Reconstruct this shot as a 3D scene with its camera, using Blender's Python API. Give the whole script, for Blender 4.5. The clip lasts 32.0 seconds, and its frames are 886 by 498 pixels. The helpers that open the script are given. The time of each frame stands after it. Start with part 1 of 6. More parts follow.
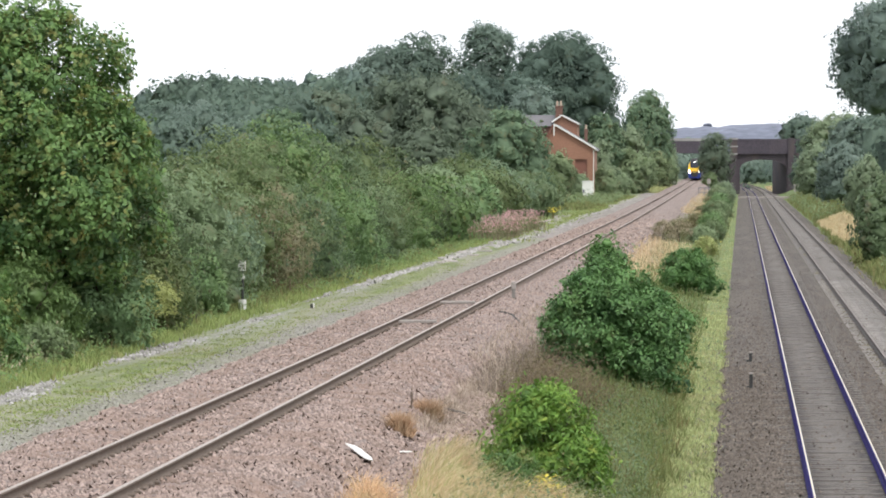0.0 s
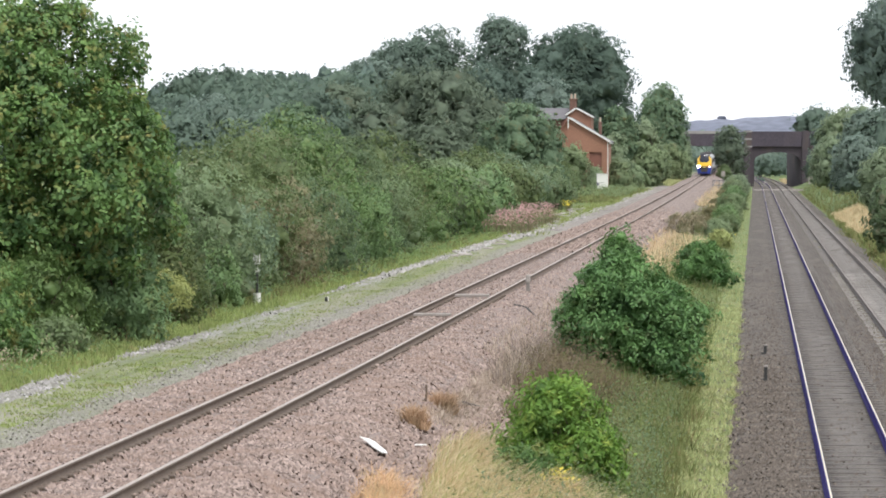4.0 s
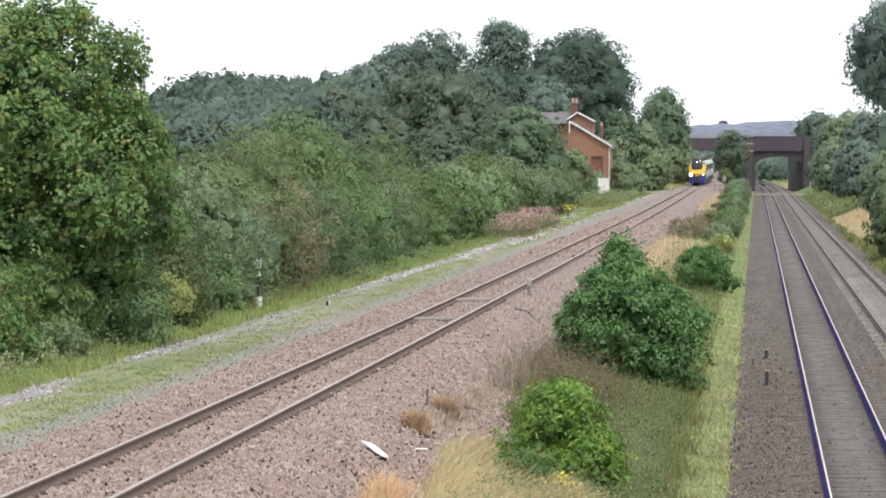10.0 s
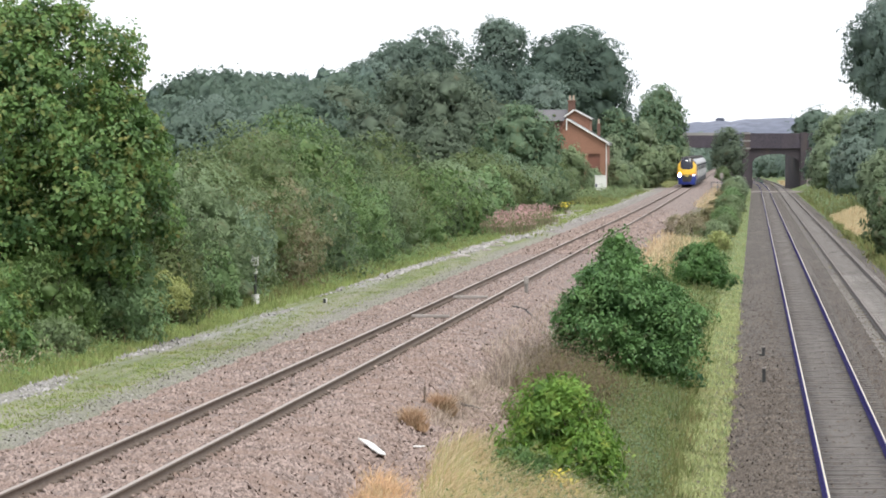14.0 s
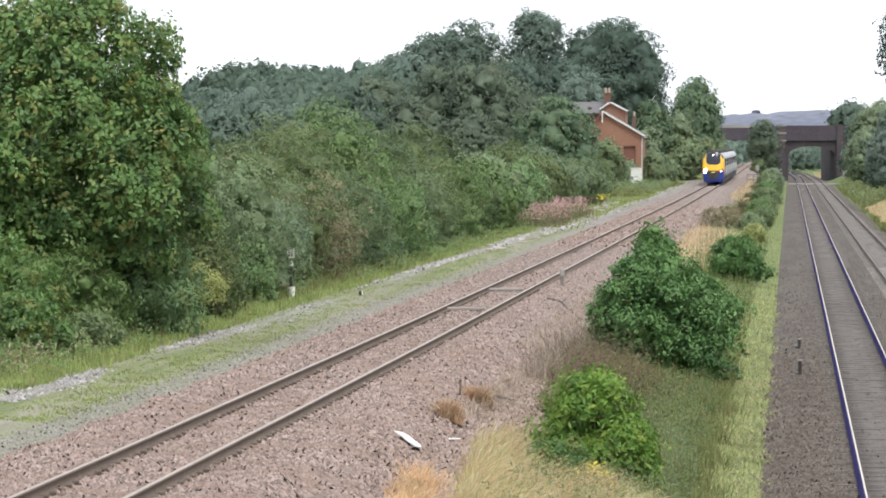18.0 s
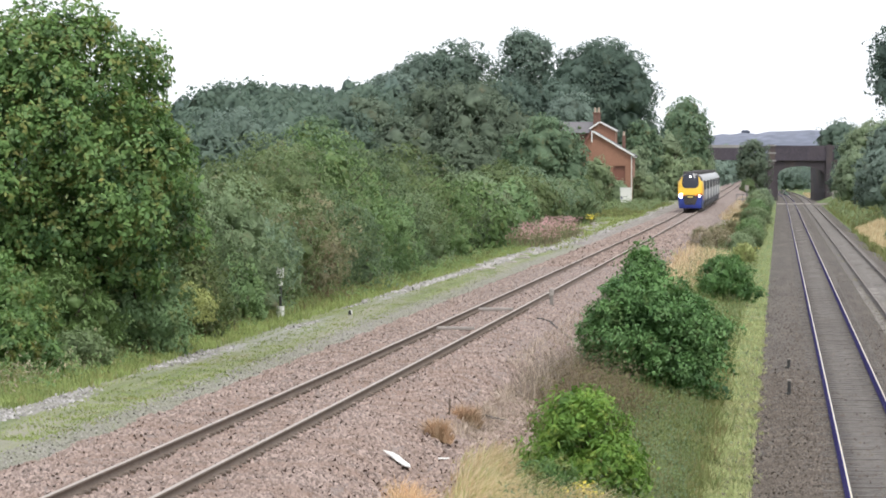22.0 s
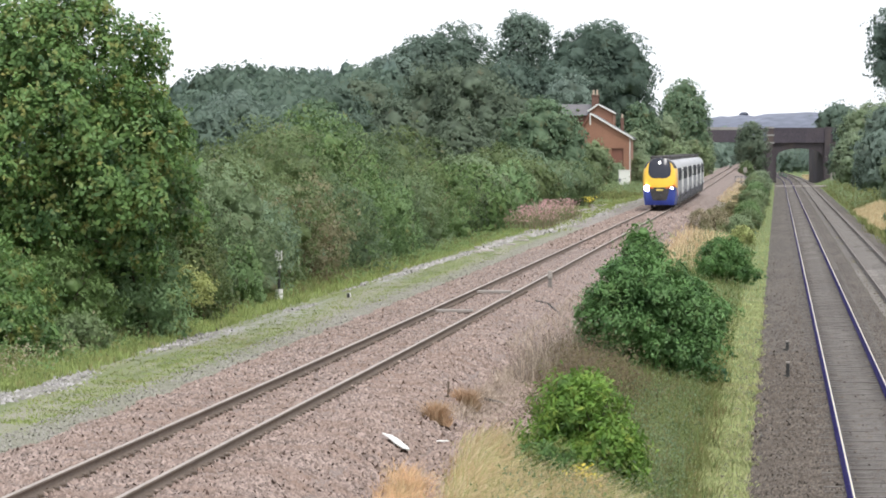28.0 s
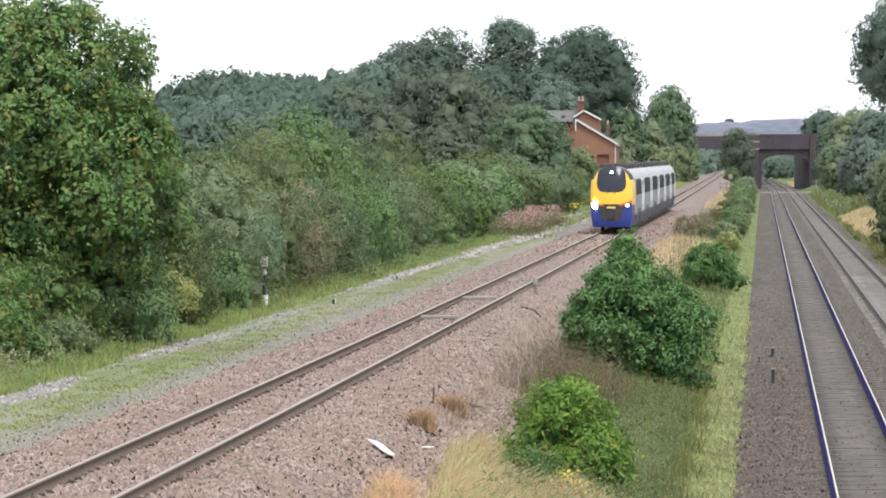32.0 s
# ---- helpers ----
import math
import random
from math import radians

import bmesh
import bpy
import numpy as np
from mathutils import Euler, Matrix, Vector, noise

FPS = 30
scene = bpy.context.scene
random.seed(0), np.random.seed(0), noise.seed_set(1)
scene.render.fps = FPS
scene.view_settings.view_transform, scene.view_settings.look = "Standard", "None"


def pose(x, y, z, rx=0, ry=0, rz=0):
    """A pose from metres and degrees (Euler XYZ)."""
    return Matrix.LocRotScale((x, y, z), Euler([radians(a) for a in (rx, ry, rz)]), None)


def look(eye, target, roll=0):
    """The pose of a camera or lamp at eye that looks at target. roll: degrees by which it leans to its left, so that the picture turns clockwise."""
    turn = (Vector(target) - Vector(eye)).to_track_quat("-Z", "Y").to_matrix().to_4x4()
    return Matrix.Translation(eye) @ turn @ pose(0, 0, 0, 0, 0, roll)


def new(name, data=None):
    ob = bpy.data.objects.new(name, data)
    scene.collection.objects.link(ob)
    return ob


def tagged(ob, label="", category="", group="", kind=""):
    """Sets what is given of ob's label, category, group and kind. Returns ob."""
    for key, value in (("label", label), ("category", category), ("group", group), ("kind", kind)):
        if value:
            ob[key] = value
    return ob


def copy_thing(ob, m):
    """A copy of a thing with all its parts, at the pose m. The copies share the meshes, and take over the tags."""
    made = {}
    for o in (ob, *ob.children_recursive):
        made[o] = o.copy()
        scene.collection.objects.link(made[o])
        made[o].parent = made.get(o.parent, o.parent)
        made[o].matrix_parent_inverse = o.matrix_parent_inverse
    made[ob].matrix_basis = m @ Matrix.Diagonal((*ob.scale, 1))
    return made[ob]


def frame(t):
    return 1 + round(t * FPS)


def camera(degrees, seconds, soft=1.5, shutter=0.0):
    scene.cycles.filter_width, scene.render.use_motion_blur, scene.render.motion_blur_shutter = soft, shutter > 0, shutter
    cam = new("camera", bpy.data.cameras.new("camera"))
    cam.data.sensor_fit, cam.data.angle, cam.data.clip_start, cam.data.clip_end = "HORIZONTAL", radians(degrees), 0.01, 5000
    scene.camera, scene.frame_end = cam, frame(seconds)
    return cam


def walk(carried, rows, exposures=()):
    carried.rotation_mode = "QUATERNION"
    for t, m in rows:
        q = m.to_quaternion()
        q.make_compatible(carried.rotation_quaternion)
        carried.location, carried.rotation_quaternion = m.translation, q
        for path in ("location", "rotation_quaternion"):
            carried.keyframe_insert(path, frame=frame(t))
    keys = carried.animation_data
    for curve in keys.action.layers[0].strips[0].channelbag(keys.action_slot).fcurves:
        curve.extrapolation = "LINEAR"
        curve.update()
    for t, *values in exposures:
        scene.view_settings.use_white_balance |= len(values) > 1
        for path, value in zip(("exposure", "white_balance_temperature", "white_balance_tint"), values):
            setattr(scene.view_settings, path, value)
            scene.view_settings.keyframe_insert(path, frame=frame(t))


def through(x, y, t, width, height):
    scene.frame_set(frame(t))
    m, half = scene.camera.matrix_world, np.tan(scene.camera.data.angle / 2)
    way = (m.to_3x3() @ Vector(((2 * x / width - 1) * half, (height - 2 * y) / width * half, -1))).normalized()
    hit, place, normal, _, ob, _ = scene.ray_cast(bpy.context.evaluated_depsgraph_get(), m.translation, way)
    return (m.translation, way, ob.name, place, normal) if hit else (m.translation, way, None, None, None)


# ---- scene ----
# A four-track railway seen along its rails from a bridge, with a passenger train coming nearer.
# x runs across the tracks, y along them; rail heads of the low lines lie at z = 0, of the high line at z = 1.64.
EYE = Vector((0.0, 0.0, 6.205))
HIGH = 1.64
cam = camera(10.8, 32.0, soft=1.8)
# seconds, degrees to the left of the tracks, degrees up, degrees of lean
AIM = [
    (0, 3.6398, -1.0580, 0.155), (0.5, 3.6147, -1.1073, 0.200), (1, 3.6057, -1.1236, 0.110),
    (1.5, 3.6970, -1.2056, 0.095), (2, 3.8390, -1.3742, 0.130), (2.5, 3.7057, -1.2207, 0.014),
    (3, 3.7043, -1.1885, 0.023), (3.5, 3.8097, -1.1589, 0.054), (5.5, 3.8195, -1.1295, 0.048),
    (6, 3.5695, -1.1978, 0.020), (6.5, 3.7932, -1.2245, -0.006), (7, 3.8174, -1.0824, 0.132),
    (7.5, 3.6597, -1.0913, 0.138), (8, 3.7246, -0.9826, 0.060), (8.5, 3.7806, -1.0616, 0.044),
    (9, 3.8757, -1.2394, 0.027), (9.5, 3.8666, -1.1504, -0.002), (10, 3.8302, -1.0915, 0.123),
    (10.5, 3.8492, -1.1549, 0.113), (11, 3.8900, -1.2085, 0.087), (11.5, 3.8137, -1.1488, 0.016),
    (12, 3.7201, -1.0809, 0.111), (12.5, 3.7248, -1.0378, 0.173), (13, 3.6984, -1.0144, 0.160),
    (13.5, 3.7645, -1.1351, 0.128), (15.5, 3.8550, -1.0618, 0.008), (16, 4.0234, -1.2423, -0.034),
    (16.5, 4.0444, -1.3200, -0.055), (17, 3.9602, -1.1076, 0.009), (17.5, 4.0405, -1.0630, 0.015),
    (18, 4.2319, -1.2160, 0.063), (18.5, 4.2634, -1.1878, 0.109), (19, 4.1581, -1.2407, 0.080),
    (19.5, 4.3056, -1.1164, 0.051), (20, 4.2225, -1.0716, 0.111), (20.5, 4.3265, -1.1987, 0.087),
    (21, 4.2594, -1.1558, 0.055), (21.5, 4.1251, -1.0930, 0.140), (22, 4.1036, -0.9764, 0.133),
    (22.5, 4.1056, -1.0162, 0.120), (23, 4.2006, -1.1454, 0.110), (23.5, 4.1057, -1.1980, 0.111),
    (24, 4.1258, -1.1789, 0.045), (24.5, 4.0438, -1.0580, 0.134), (26.5, 4.0429, -1.0810, 0.118),
    (27, 4.0707, -1.0996, 0.037), (27.5, 4.0236, -1.0859, 0.012), (28, 4.0845, -1.1883, 0.047),
    (28.5, 4.1424, -1.2685, -0.013), (29, 4.0108, -1.2291, 0.055), (29.5, 3.9355, -1.1049, 0.079),
    (30, 3.9796, -1.1666, 0.108), (30.5, 3.9278, -1.0711, 0.089), (31, 3.9712, -1.1488, 0.018),
    (31.5, 3.9911, -1.2270, 0.071), (32, 3.9060, -1.1138, 0.108),
]


def aim(left, up, lean):
    a, b = radians(left), radians(up)
    way = Vector((-math.sin(a) * math.cos(b), math.cos(a) * math.cos(b), math.sin(b)))
    return look(EYE, EYE + 100 * way, lean)


walk(cam, [(t, aim(a, b, c)) for t, a, b, c in AIM])

# ---- light: a bright overcast afternoon ----
SUN_UP, SUN_ROUND = radians(60), radians(150)
world = bpy.data.worlds.new("overcast_sky")
scene.world = world
world.use_nodes = True
wn, wl = world.node_tree.nodes, world.node_tree.links
sky = wn.new("ShaderNodeTexSky")
sky.sky_type, sky.sun_disc = "NISHITA", False
sky.sun_elevation, sky.sun_rotation = SUN_UP, SUN_ROUND
sky.dust_density, sky.air_density = 4.0, 1.0
veil = wn.new("ShaderNodeMix")
veil.data_type = "RGBA"
veil.inputs["Factor"].default_value = 0.85
veil.inputs["B"].default_value = (9.35, 9.7, 10.35, 1)
wl.new(sky.outputs["Color"], veil.inputs["A"])
wl.new(veil.outputs["Result"], wn["Background"].inputs["Color"])
wn["Background"].inputs["Strength"].default_value = 0.105
sun = new("sun", bpy.data.lights.new("sun", "SUN"))
sun.data.energy, sun.data.angle, sun.data.color = 1.7, radians(20), (1.0, 0.97, 0.92)
# light comes from behind the camera and to its right
sun.matrix_world = look((0, 0, 60), Vector((0, 0, 60)) - Vector((0.5 * math.cos(SUN_UP), -0.866 * math.cos(SUN_UP), math.sin(SUN_UP))))
scene.view_settings.exposure = 0.55


# ---- materials ----
def material(name, rough=0.8, metal=0.0):
    m = bpy.data.materials.new(name)
    m.use_nodes = True
    b = m.node_tree.nodes["Principled BSDF"]
    b.inputs["Roughness"].default_value = rough
    b.inputs["Metallic"].default_value = metal
    return m, m.node_tree.nodes, m.node_tree.links, b


def rgb(c):
    return (c[0], c[1], c[2], 1)


def mixed(n, k, factor, a, b):
    """A colour mix; a and b are colours or sockets."""
    x = n.new("ShaderNodeMix")
    x.data_type = "RGBA"
    if isinstance(factor, (int, float)):
        x.inputs["Factor"].default_value = factor
    else:
        k.new(factor, x.inputs["Factor"])
    for key, c in (("A", a), ("B", b)):
        if isinstance(c, tuple):
            x.inputs[key].default_value = rgb(c)
        else:
            k.new(c, x.inputs[key])
    return x.outputs["Result"]


def noisy(n, k, scale, detail=4, at=None, low=0.35, high=0.65, stretch=None):
    """Noise at a real size, stretched to 0..1."""
    if at is None:
        at = n.new("ShaderNodeTexCoord").outputs["Object"]
    if stretch:
        s = n.new("ShaderNodeMapping")
        s.inputs["Scale"].default_value = stretch
        k.new(at, s.inputs["Vector"])
        at = s.outputs["Vector"]
    t = n.new("ShaderNodeTexNoise")
    t.inputs["Scale"].default_value, t.inputs["Detail"].default_value = scale, detail
    k.new(at, t.inputs["Vector"])
    r = n.new("ShaderNodeMapRange")
    r.inputs["From Min"].default_value, r.inputs["From Max"].default_value = low, high
    k.new(t.outputs["Fac"], r.inputs["Value"])
    return r.outputs["Result"]


def bumped(n, k, b, height, strength, distance):
    u = n.new("ShaderNodeBump")
    u.inputs["Strength"].default_value, u.inputs["Distance"].default_value = strength, distance
    k.new(height, u.inputs["Height"])
    k.new(u.outputs["Normal"], b.inputs["Normal"])


def surface(name, base, worn, coarse=1.5, fine=25.0, rough=0.8, metal=0.0, bump=0.3, depth=0.01, stain=None, stretch=None):
    """Two tones at a coarse and a fine size, with relief."""
    m, n, k, b = material(name, rough, metal)
    big, small = noisy(n, k, coarse, stretch=stretch), noisy(n, k, fine, 3)
    c = mixed(n, k, big, base, worn)
    c = mixed(n, k, small, c, tuple(0.72 * v for v in base))
    if stain:
        c = mixed(n, k, noisy(n, k, coarse * 0.37, 6, low=0.52, high=0.72), c, stain)
    k.new(c, b.inputs["Base Color"])
    bumped(n, k, b, small, bump, depth)
    return m


def foliage(name, dark, light, dry=(0.14, 0.10, 0.04), dryness=0.12, patch=0.6, gloss=0.5, through=0.3, vary=1.0, contrast=0.14):
    """Leaves: each one has its own shade, whole sprays differ, some are dry; light shines through them."""
    m, n, k, b = material(name, gloss)
    b.inputs["Specular IOR Level"].default_value = 0.3
    one = n.new("ShaderNodeNewGeometry").outputs["Random Per Island"]
    half = n.new("ShaderNodeMapRange")
    half.inputs["To Min"].default_value, half.inputs["To Max"].default_value = 0.5 - contrast, 0.5 + contrast
    k.new(one, half.inputs["Value"])
    c = mixed(n, k, half.outputs["Result"], dark, light)
    spray = noisy(n, k, patch, 3, low=0.3, high=0.7)
    c = mixed(n, k, spray, c, tuple(0.3 * p + 0.95 * q for p, q in zip(dark, light)))
    c = mixed(n, k, noisy(n, k, patch * 0.9, 2, low=0.5, high=0.75), c, tuple(0.8 * p for p in dark))
    tint = n.new("ShaderNodeHueSaturation")
    for key, lo, hi in (("Hue", 0.5 - 0.009 * vary, 0.5 + 0.011 * vary), ("Value", 1 - 0.18 * vary, 1 + 0.2 * vary), ("Saturation", 1 + 0.1 * vary, 1 - 0.12 * vary)):
        r = n.new("ShaderNodeMapRange")
        r.inputs["To Min"].default_value, r.inputs["To Max"].default_value = lo, hi
        k.new(n.new("ShaderNodeObjectInfo").outputs["Random"], r.inputs["Value"])
        k.new(r.outputs["Result"], tint.inputs[key])
    k.new(c, tint.inputs["Color"])
    c = tint.outputs["Color"]
    c = mixed(n, k, noisy(n, k, patch * 2.3, 2, low=0.66 - dryness, high=0.84 - dryness), c, dry)
    k.new(c, b.inputs["Base Color"])
    t = n.new("ShaderNodeBsdfTranslucent")
    k.new(c, t.inputs["Color"])
    x = n.new("ShaderNodeMixShader")
    x.inputs["Fac"].default_value = through
    k.new(b.outputs["BSDF"], x.inputs[1])
    k.new(t.outputs["BSDF"], x.inputs[2])
    k.new(x.outputs["Shader"], n["Material Output"].inputs["Surface"])
    return m


def stony(name, tones, size, rough=0.9, dirt=(0.12, 0.10, 0.08), dirty=0.4, bands=()):
    """Crushed stone: cells of about that many a metre, each with its own tone, gaps between them, dirt in patches."""
    m, n, k, b = material(name, rough)
    at = n.new("ShaderNodeTexCoord").outputs["Object"]
    v = n.new("ShaderNodeTexVoronoi")
    v.inputs["Scale"].default_value = size
    k.new(at, v.inputs["Vector"])
    split = n.new("ShaderNodeSeparateColor")
    k.new(v.outputs["Color"], split.inputs["Color"])
    c = mixed(n, k, split.outputs["Red"], tones[0], tones[1])
    pick = n.new("ShaderNodeMapRange")
    pick.inputs["From Min"].default_value, pick.inputs["From Max"].default_value = 0.72, 0.76
    k.new(split.outputs["Green"], pick.inputs["Value"])
    c = mixed(n, k, pick.outputs["Result"], c, tones[2])
    gap = n.new("ShaderNodeMapRange")
    gap.inputs["From Min"].default_value, gap.inputs["From Max"].default_value = 0.35, 0.75
    k.new(v.outputs["Distance"], gap.inputs["Value"])
    c = mixed(n, k, gap.outputs["Result"], c, tuple(0.5 * q for q in tones[0]))
    c = mixed(n, k, noisy(n, k, 0.55, 6, low=0.62 - 0.3 * dirty, high=1.0 - 0.3 * dirty), c, dirt)
    c = mixed(n, k, noisy(n, k, 1.2, 4, low=0.45, high=0.8, stretch=(1.0, 0.08, 1.0)), c, tuple(0.75 * q for q in tones[1]))
    sep = n.new("ShaderNodeSeparateXYZ")
    k.new(at, sep.inputs["Vector"])
    for x0, x1, soft, colour, amount in bands:
        f = noisy(n, k, 0.8, 5, low=0.25, high=0.6, stretch=(1, 0.1, 1))
        for e, w in ((x0, soft), (x1, -soft)):
            r, p = n.new("ShaderNodeMapRange"), n.new("ShaderNodeMath")
            r.inputs["From Min"].default_value, r.inputs["From Max"].default_value = e - w, e + w
            p.operation = "MULTIPLY"
            k.new(sep.outputs["X"], r.inputs["Value"])
            k.new(r.outputs["Result"], p.inputs[0])
            k.new(f, p.inputs[1])
            f = p.outputs["Value"]
        p = n.new("ShaderNodeMath")
        p.operation = "MULTIPLY"
        p.inputs[1].default_value = amount
        k.new(f, p.inputs[0])
        c = mixed(n, k, p.outputs["Value"], c, mixed(n, k, split.outputs["Blue"], tuple(0.75 * q for q in colour), tuple(1.2 * q for q in colour)))
    k.new(c, b.inputs["Base Color"])
    bumped(n, k, b, v.outputs["Distance"], 0.9, -0.03)
    return m


def glowing(name, colour, strength):
    m, n, k, b = material(name, 0.3)
    b.inputs["Base Color"].default_value = rgb(colour)
    b.inputs["Emission Color"].default_value = rgb(colour)
    b.inputs["Emission Strength"].default_value = strength
    return m


def painted(name, colour, rough=0.35, metal=0.0, wear=0.25, grime=(0.10, 0.09, 0.08)):
    m, n, k, b = material(name, rough, metal)
    c = mixed(n, k, noisy(n, k, 0.9, 5, low=0.5 - 0.1 * wear, high=1.15 - 0.4 * wear), colour, tuple(0.7 * p + 0.3 * q for p, q in zip(colour, grime)))
    c = mixed(n, k, noisy(n, k, 14, 3, low=0.55, high=0.95), c, tuple(0.85 * p for p in colour))
    k.new(c, b.inputs["Base Color"])
    return m


BALLAST_HIGH = stony("pinkish_ballast", ((0.24, 0.183, 0.158), (0.345, 0.268, 0.235), (0.17, 0.132, 0.114)), 17, dirt=(0.225, 0.165, 0.13), dirty=0.25)
APRON = stony("weedy_gravel", ((0.22, 0.195, 0.175), (0.33, 0.295, 0.27), (0.16, 0.145, 0.125)), 12, dirt=(0.20, 0.19, 0.125), dirty=0.55)
# dark strips inside the low rails: rail shade and grime in the colour
BALLAST_LOW = stony("grey_ballast", ((0.068, 0.055, 0.044), (0.165, 0.138, 0.114), (0.045, 0.037, 0.03)), 19, dirt=(0.11, 0.085, 0.064), dirty=0.3,
                    bands=((1.72, 2.55, 0.14, (0.145, 0.13, 0.118), 0.6), (1.38, 1.70, 0.07, (0.045, 0.038, 0.034), 1.3), (2.60, 2.88, 0.07, (0.045, 0.038, 0.034), 1.3),
                           (4.72, 6.08, 0.06, (0.25, 0.232, 0.213), 0.35), (4.25, 4.6, 0.12, (0.21, 0.185, 0.095), 0.6)))
RUST = surface("rusty_rail_steel", (0.135, 0.098, 0.073), (0.185, 0.137, 0.102), 3, 40, 0.85, 0.0)
RUST_TOP = surface("dull_rail_top", (0.45, 0.375, 0.32), (0.34, 0.275, 0.23), 2, 40, 0.45, 0.4)
DULL_TOP = surface("unused_rail_top", (0.16, 0.125, 0.105), (0.22, 0.18, 0.155), 2, 40, 0.6, 0.2)
BRIGHT_TOP = surface("polished_rail_top", (0.92, 0.80, 0.56), (0.82, 0.72, 0.52), 2, 40, 0.35, 0.9, 0.03)
# lens fringe beside the bright rail tops, painted as a violet-blue web
FRINGE_WEB = surface("blue_fringed_rail_web", (0.02, 0.012, 0.115), (0.03, 0.02, 0.155), 3, 40, 0.7)
FRINGE_WEB.node_tree.nodes["Principled BSDF"].inputs["Specular IOR Level"].default_value = 0.05
DARK_WEB = surface("dark_rail_web", (0.07, 0.055, 0.045), (0.11, 0.09, 0.075), 3, 40, 0.7, 0.2)
CONCRETE = surface("weathered_concrete", (0.25, 0.23, 0.21), (0.19, 0.17, 0.155), 2.5, 30, 0.9, stain=(0.12, 0.105, 0.09))
PALE_CONCRETE = surface("pale_concrete", (0.40, 0.365, 0.335), (0.30, 0.27, 0.245), 2.5, 30, 0.9)


# ---- helpers for meshes ----
def link(name, me, material_=None, parent=None, label=""):
    ob = new(name, me)
    if material_ is not None:
        me.materials.append(material_)
    if parent is not None:
        ob.parent = parent
    if label:
        ob["label"] = label
    return ob


def part(name, bm, material_, parent=None, label="", smooth=False):
    """One bmesh as one mesh object, under a thing or under a part."""
    me = bpy.data.meshes.new(name)
    bm.to_mesh(me)
    bm.free()
    if smooth:
        me.polygons.foreach_set("use_smooth", [True] * len(me.polygons))
    return link(name, me, material_, parent, label)


def quick(name, verts, faces):
    """A mesh from arrays: verts n x 3, faces m x 3 or m x 4."""
    me = bpy.data.meshes.new(name)
    verts, faces = np.asarray(verts, np.float32), np.asarray(faces, np.int32)
    m, w = faces.shape
    me.vertices.add(len(verts))
    me.vertices.foreach_set("co", verts.ravel())
    me.loops.add(m * w)
    me.loops.foreach_set("vertex_index", faces.ravel())
    me.polygons.add(m)
    me.polygons.foreach_set("loop_start", np.arange(0, m * w, w, dtype=np.int32))
    me.update(calc_edges=True)
    return me


def thing(name, at=(0, 0, 0), label="", category="", group="", turn=0.0):
    ob = new(name)
    ob.matrix_basis = pose(*at, 0, 0, turn)
    return tagged(ob, label, category, group)


def block(bm, x0, x1, y0, y1, z0, z1, bevel=0.0):
    r = bmesh.ops.create_cube(bm, size=1.0, matrix=Matrix.Translation(((x0 + x1) / 2, (y0 + y1) / 2, (z0 + z1) / 2)) @ Matrix.Diagonal((x1 - x0, y1 - y0, z1 - z0, 1)))
    if bevel:
        es = {e for v in r["verts"] for e in v.link_edges}
        bmesh.ops.bevel(bm, geom=list(es), offset=bevel, segments=1, affect="EDGES")
    return bm


def boxed(x0, x1, y0, y1, z0, z1, bevel=0.0):
    return block(bmesh.new(), x0, x1, y0, y1, z0, z1, bevel)


def rod(bm, a, b, r0, r1=None, sides=8):
    """A tapered round bar from a to b."""
    a, b = Vector(a), Vector(b)
    d = b - a
    m = Matrix.Translation((a + b) / 2) @ d.to_track_quat("Z", "Y").to_matrix().to_4x4()
    bmesh.ops.create_cone(bm, cap_ends=True, segments=sides, radius1=r0, radius2=r0 if r1 is None else r1, depth=d.length, matrix=m)
    return bm


def prism(bm, outline, y0, y1):
    """An outline in x and z, drawn out along y."""
    a = [bm.verts.new((x, y0, z)) for x, z in outline]
    b = [bm.verts.new((x, y1, z)) for x, z in outline]
    n = len(outline)
    for i in range(n):
        bm.faces.new((a[i], a[(i + 1) % n], b[(i + 1) % n], b[i]))
    bm.faces.new(a[::-1])
    bm.faces.new(b)
    bmesh.ops.recalc_face_normals(bm, faces=bm.faces)
    return bm


# ---- the lie of the land ----
def smooth_step(a, b, v):
    u = np.clip((v - a) / (b - a), 0, 1)
    return u * u * (3 - 2 * u)


def bend(y):
    """The high line's slight bend: metres to the right of its straight line."""
    y = np.asarray(y, float)
    return 0.06 - 0.31 * (1 - np.exp(-(((y - 167) / 380) ** 2))) - 0.12 * np.clip((140 - y) / 77, 0, 1) ** 2


def sway(y):
    """How far the low lines curve away to one side beyond the bridge."""
    return -1.6e-5 * np.clip(np.asarray(y, float) - 900, 0, 800) ** 2


def climb(y):
    """How far the high line has risen above its level stretch."""
    return 1.0 * (np.clip(np.asarray(y, float) - 330, 0, 800) / 590) ** 1.6


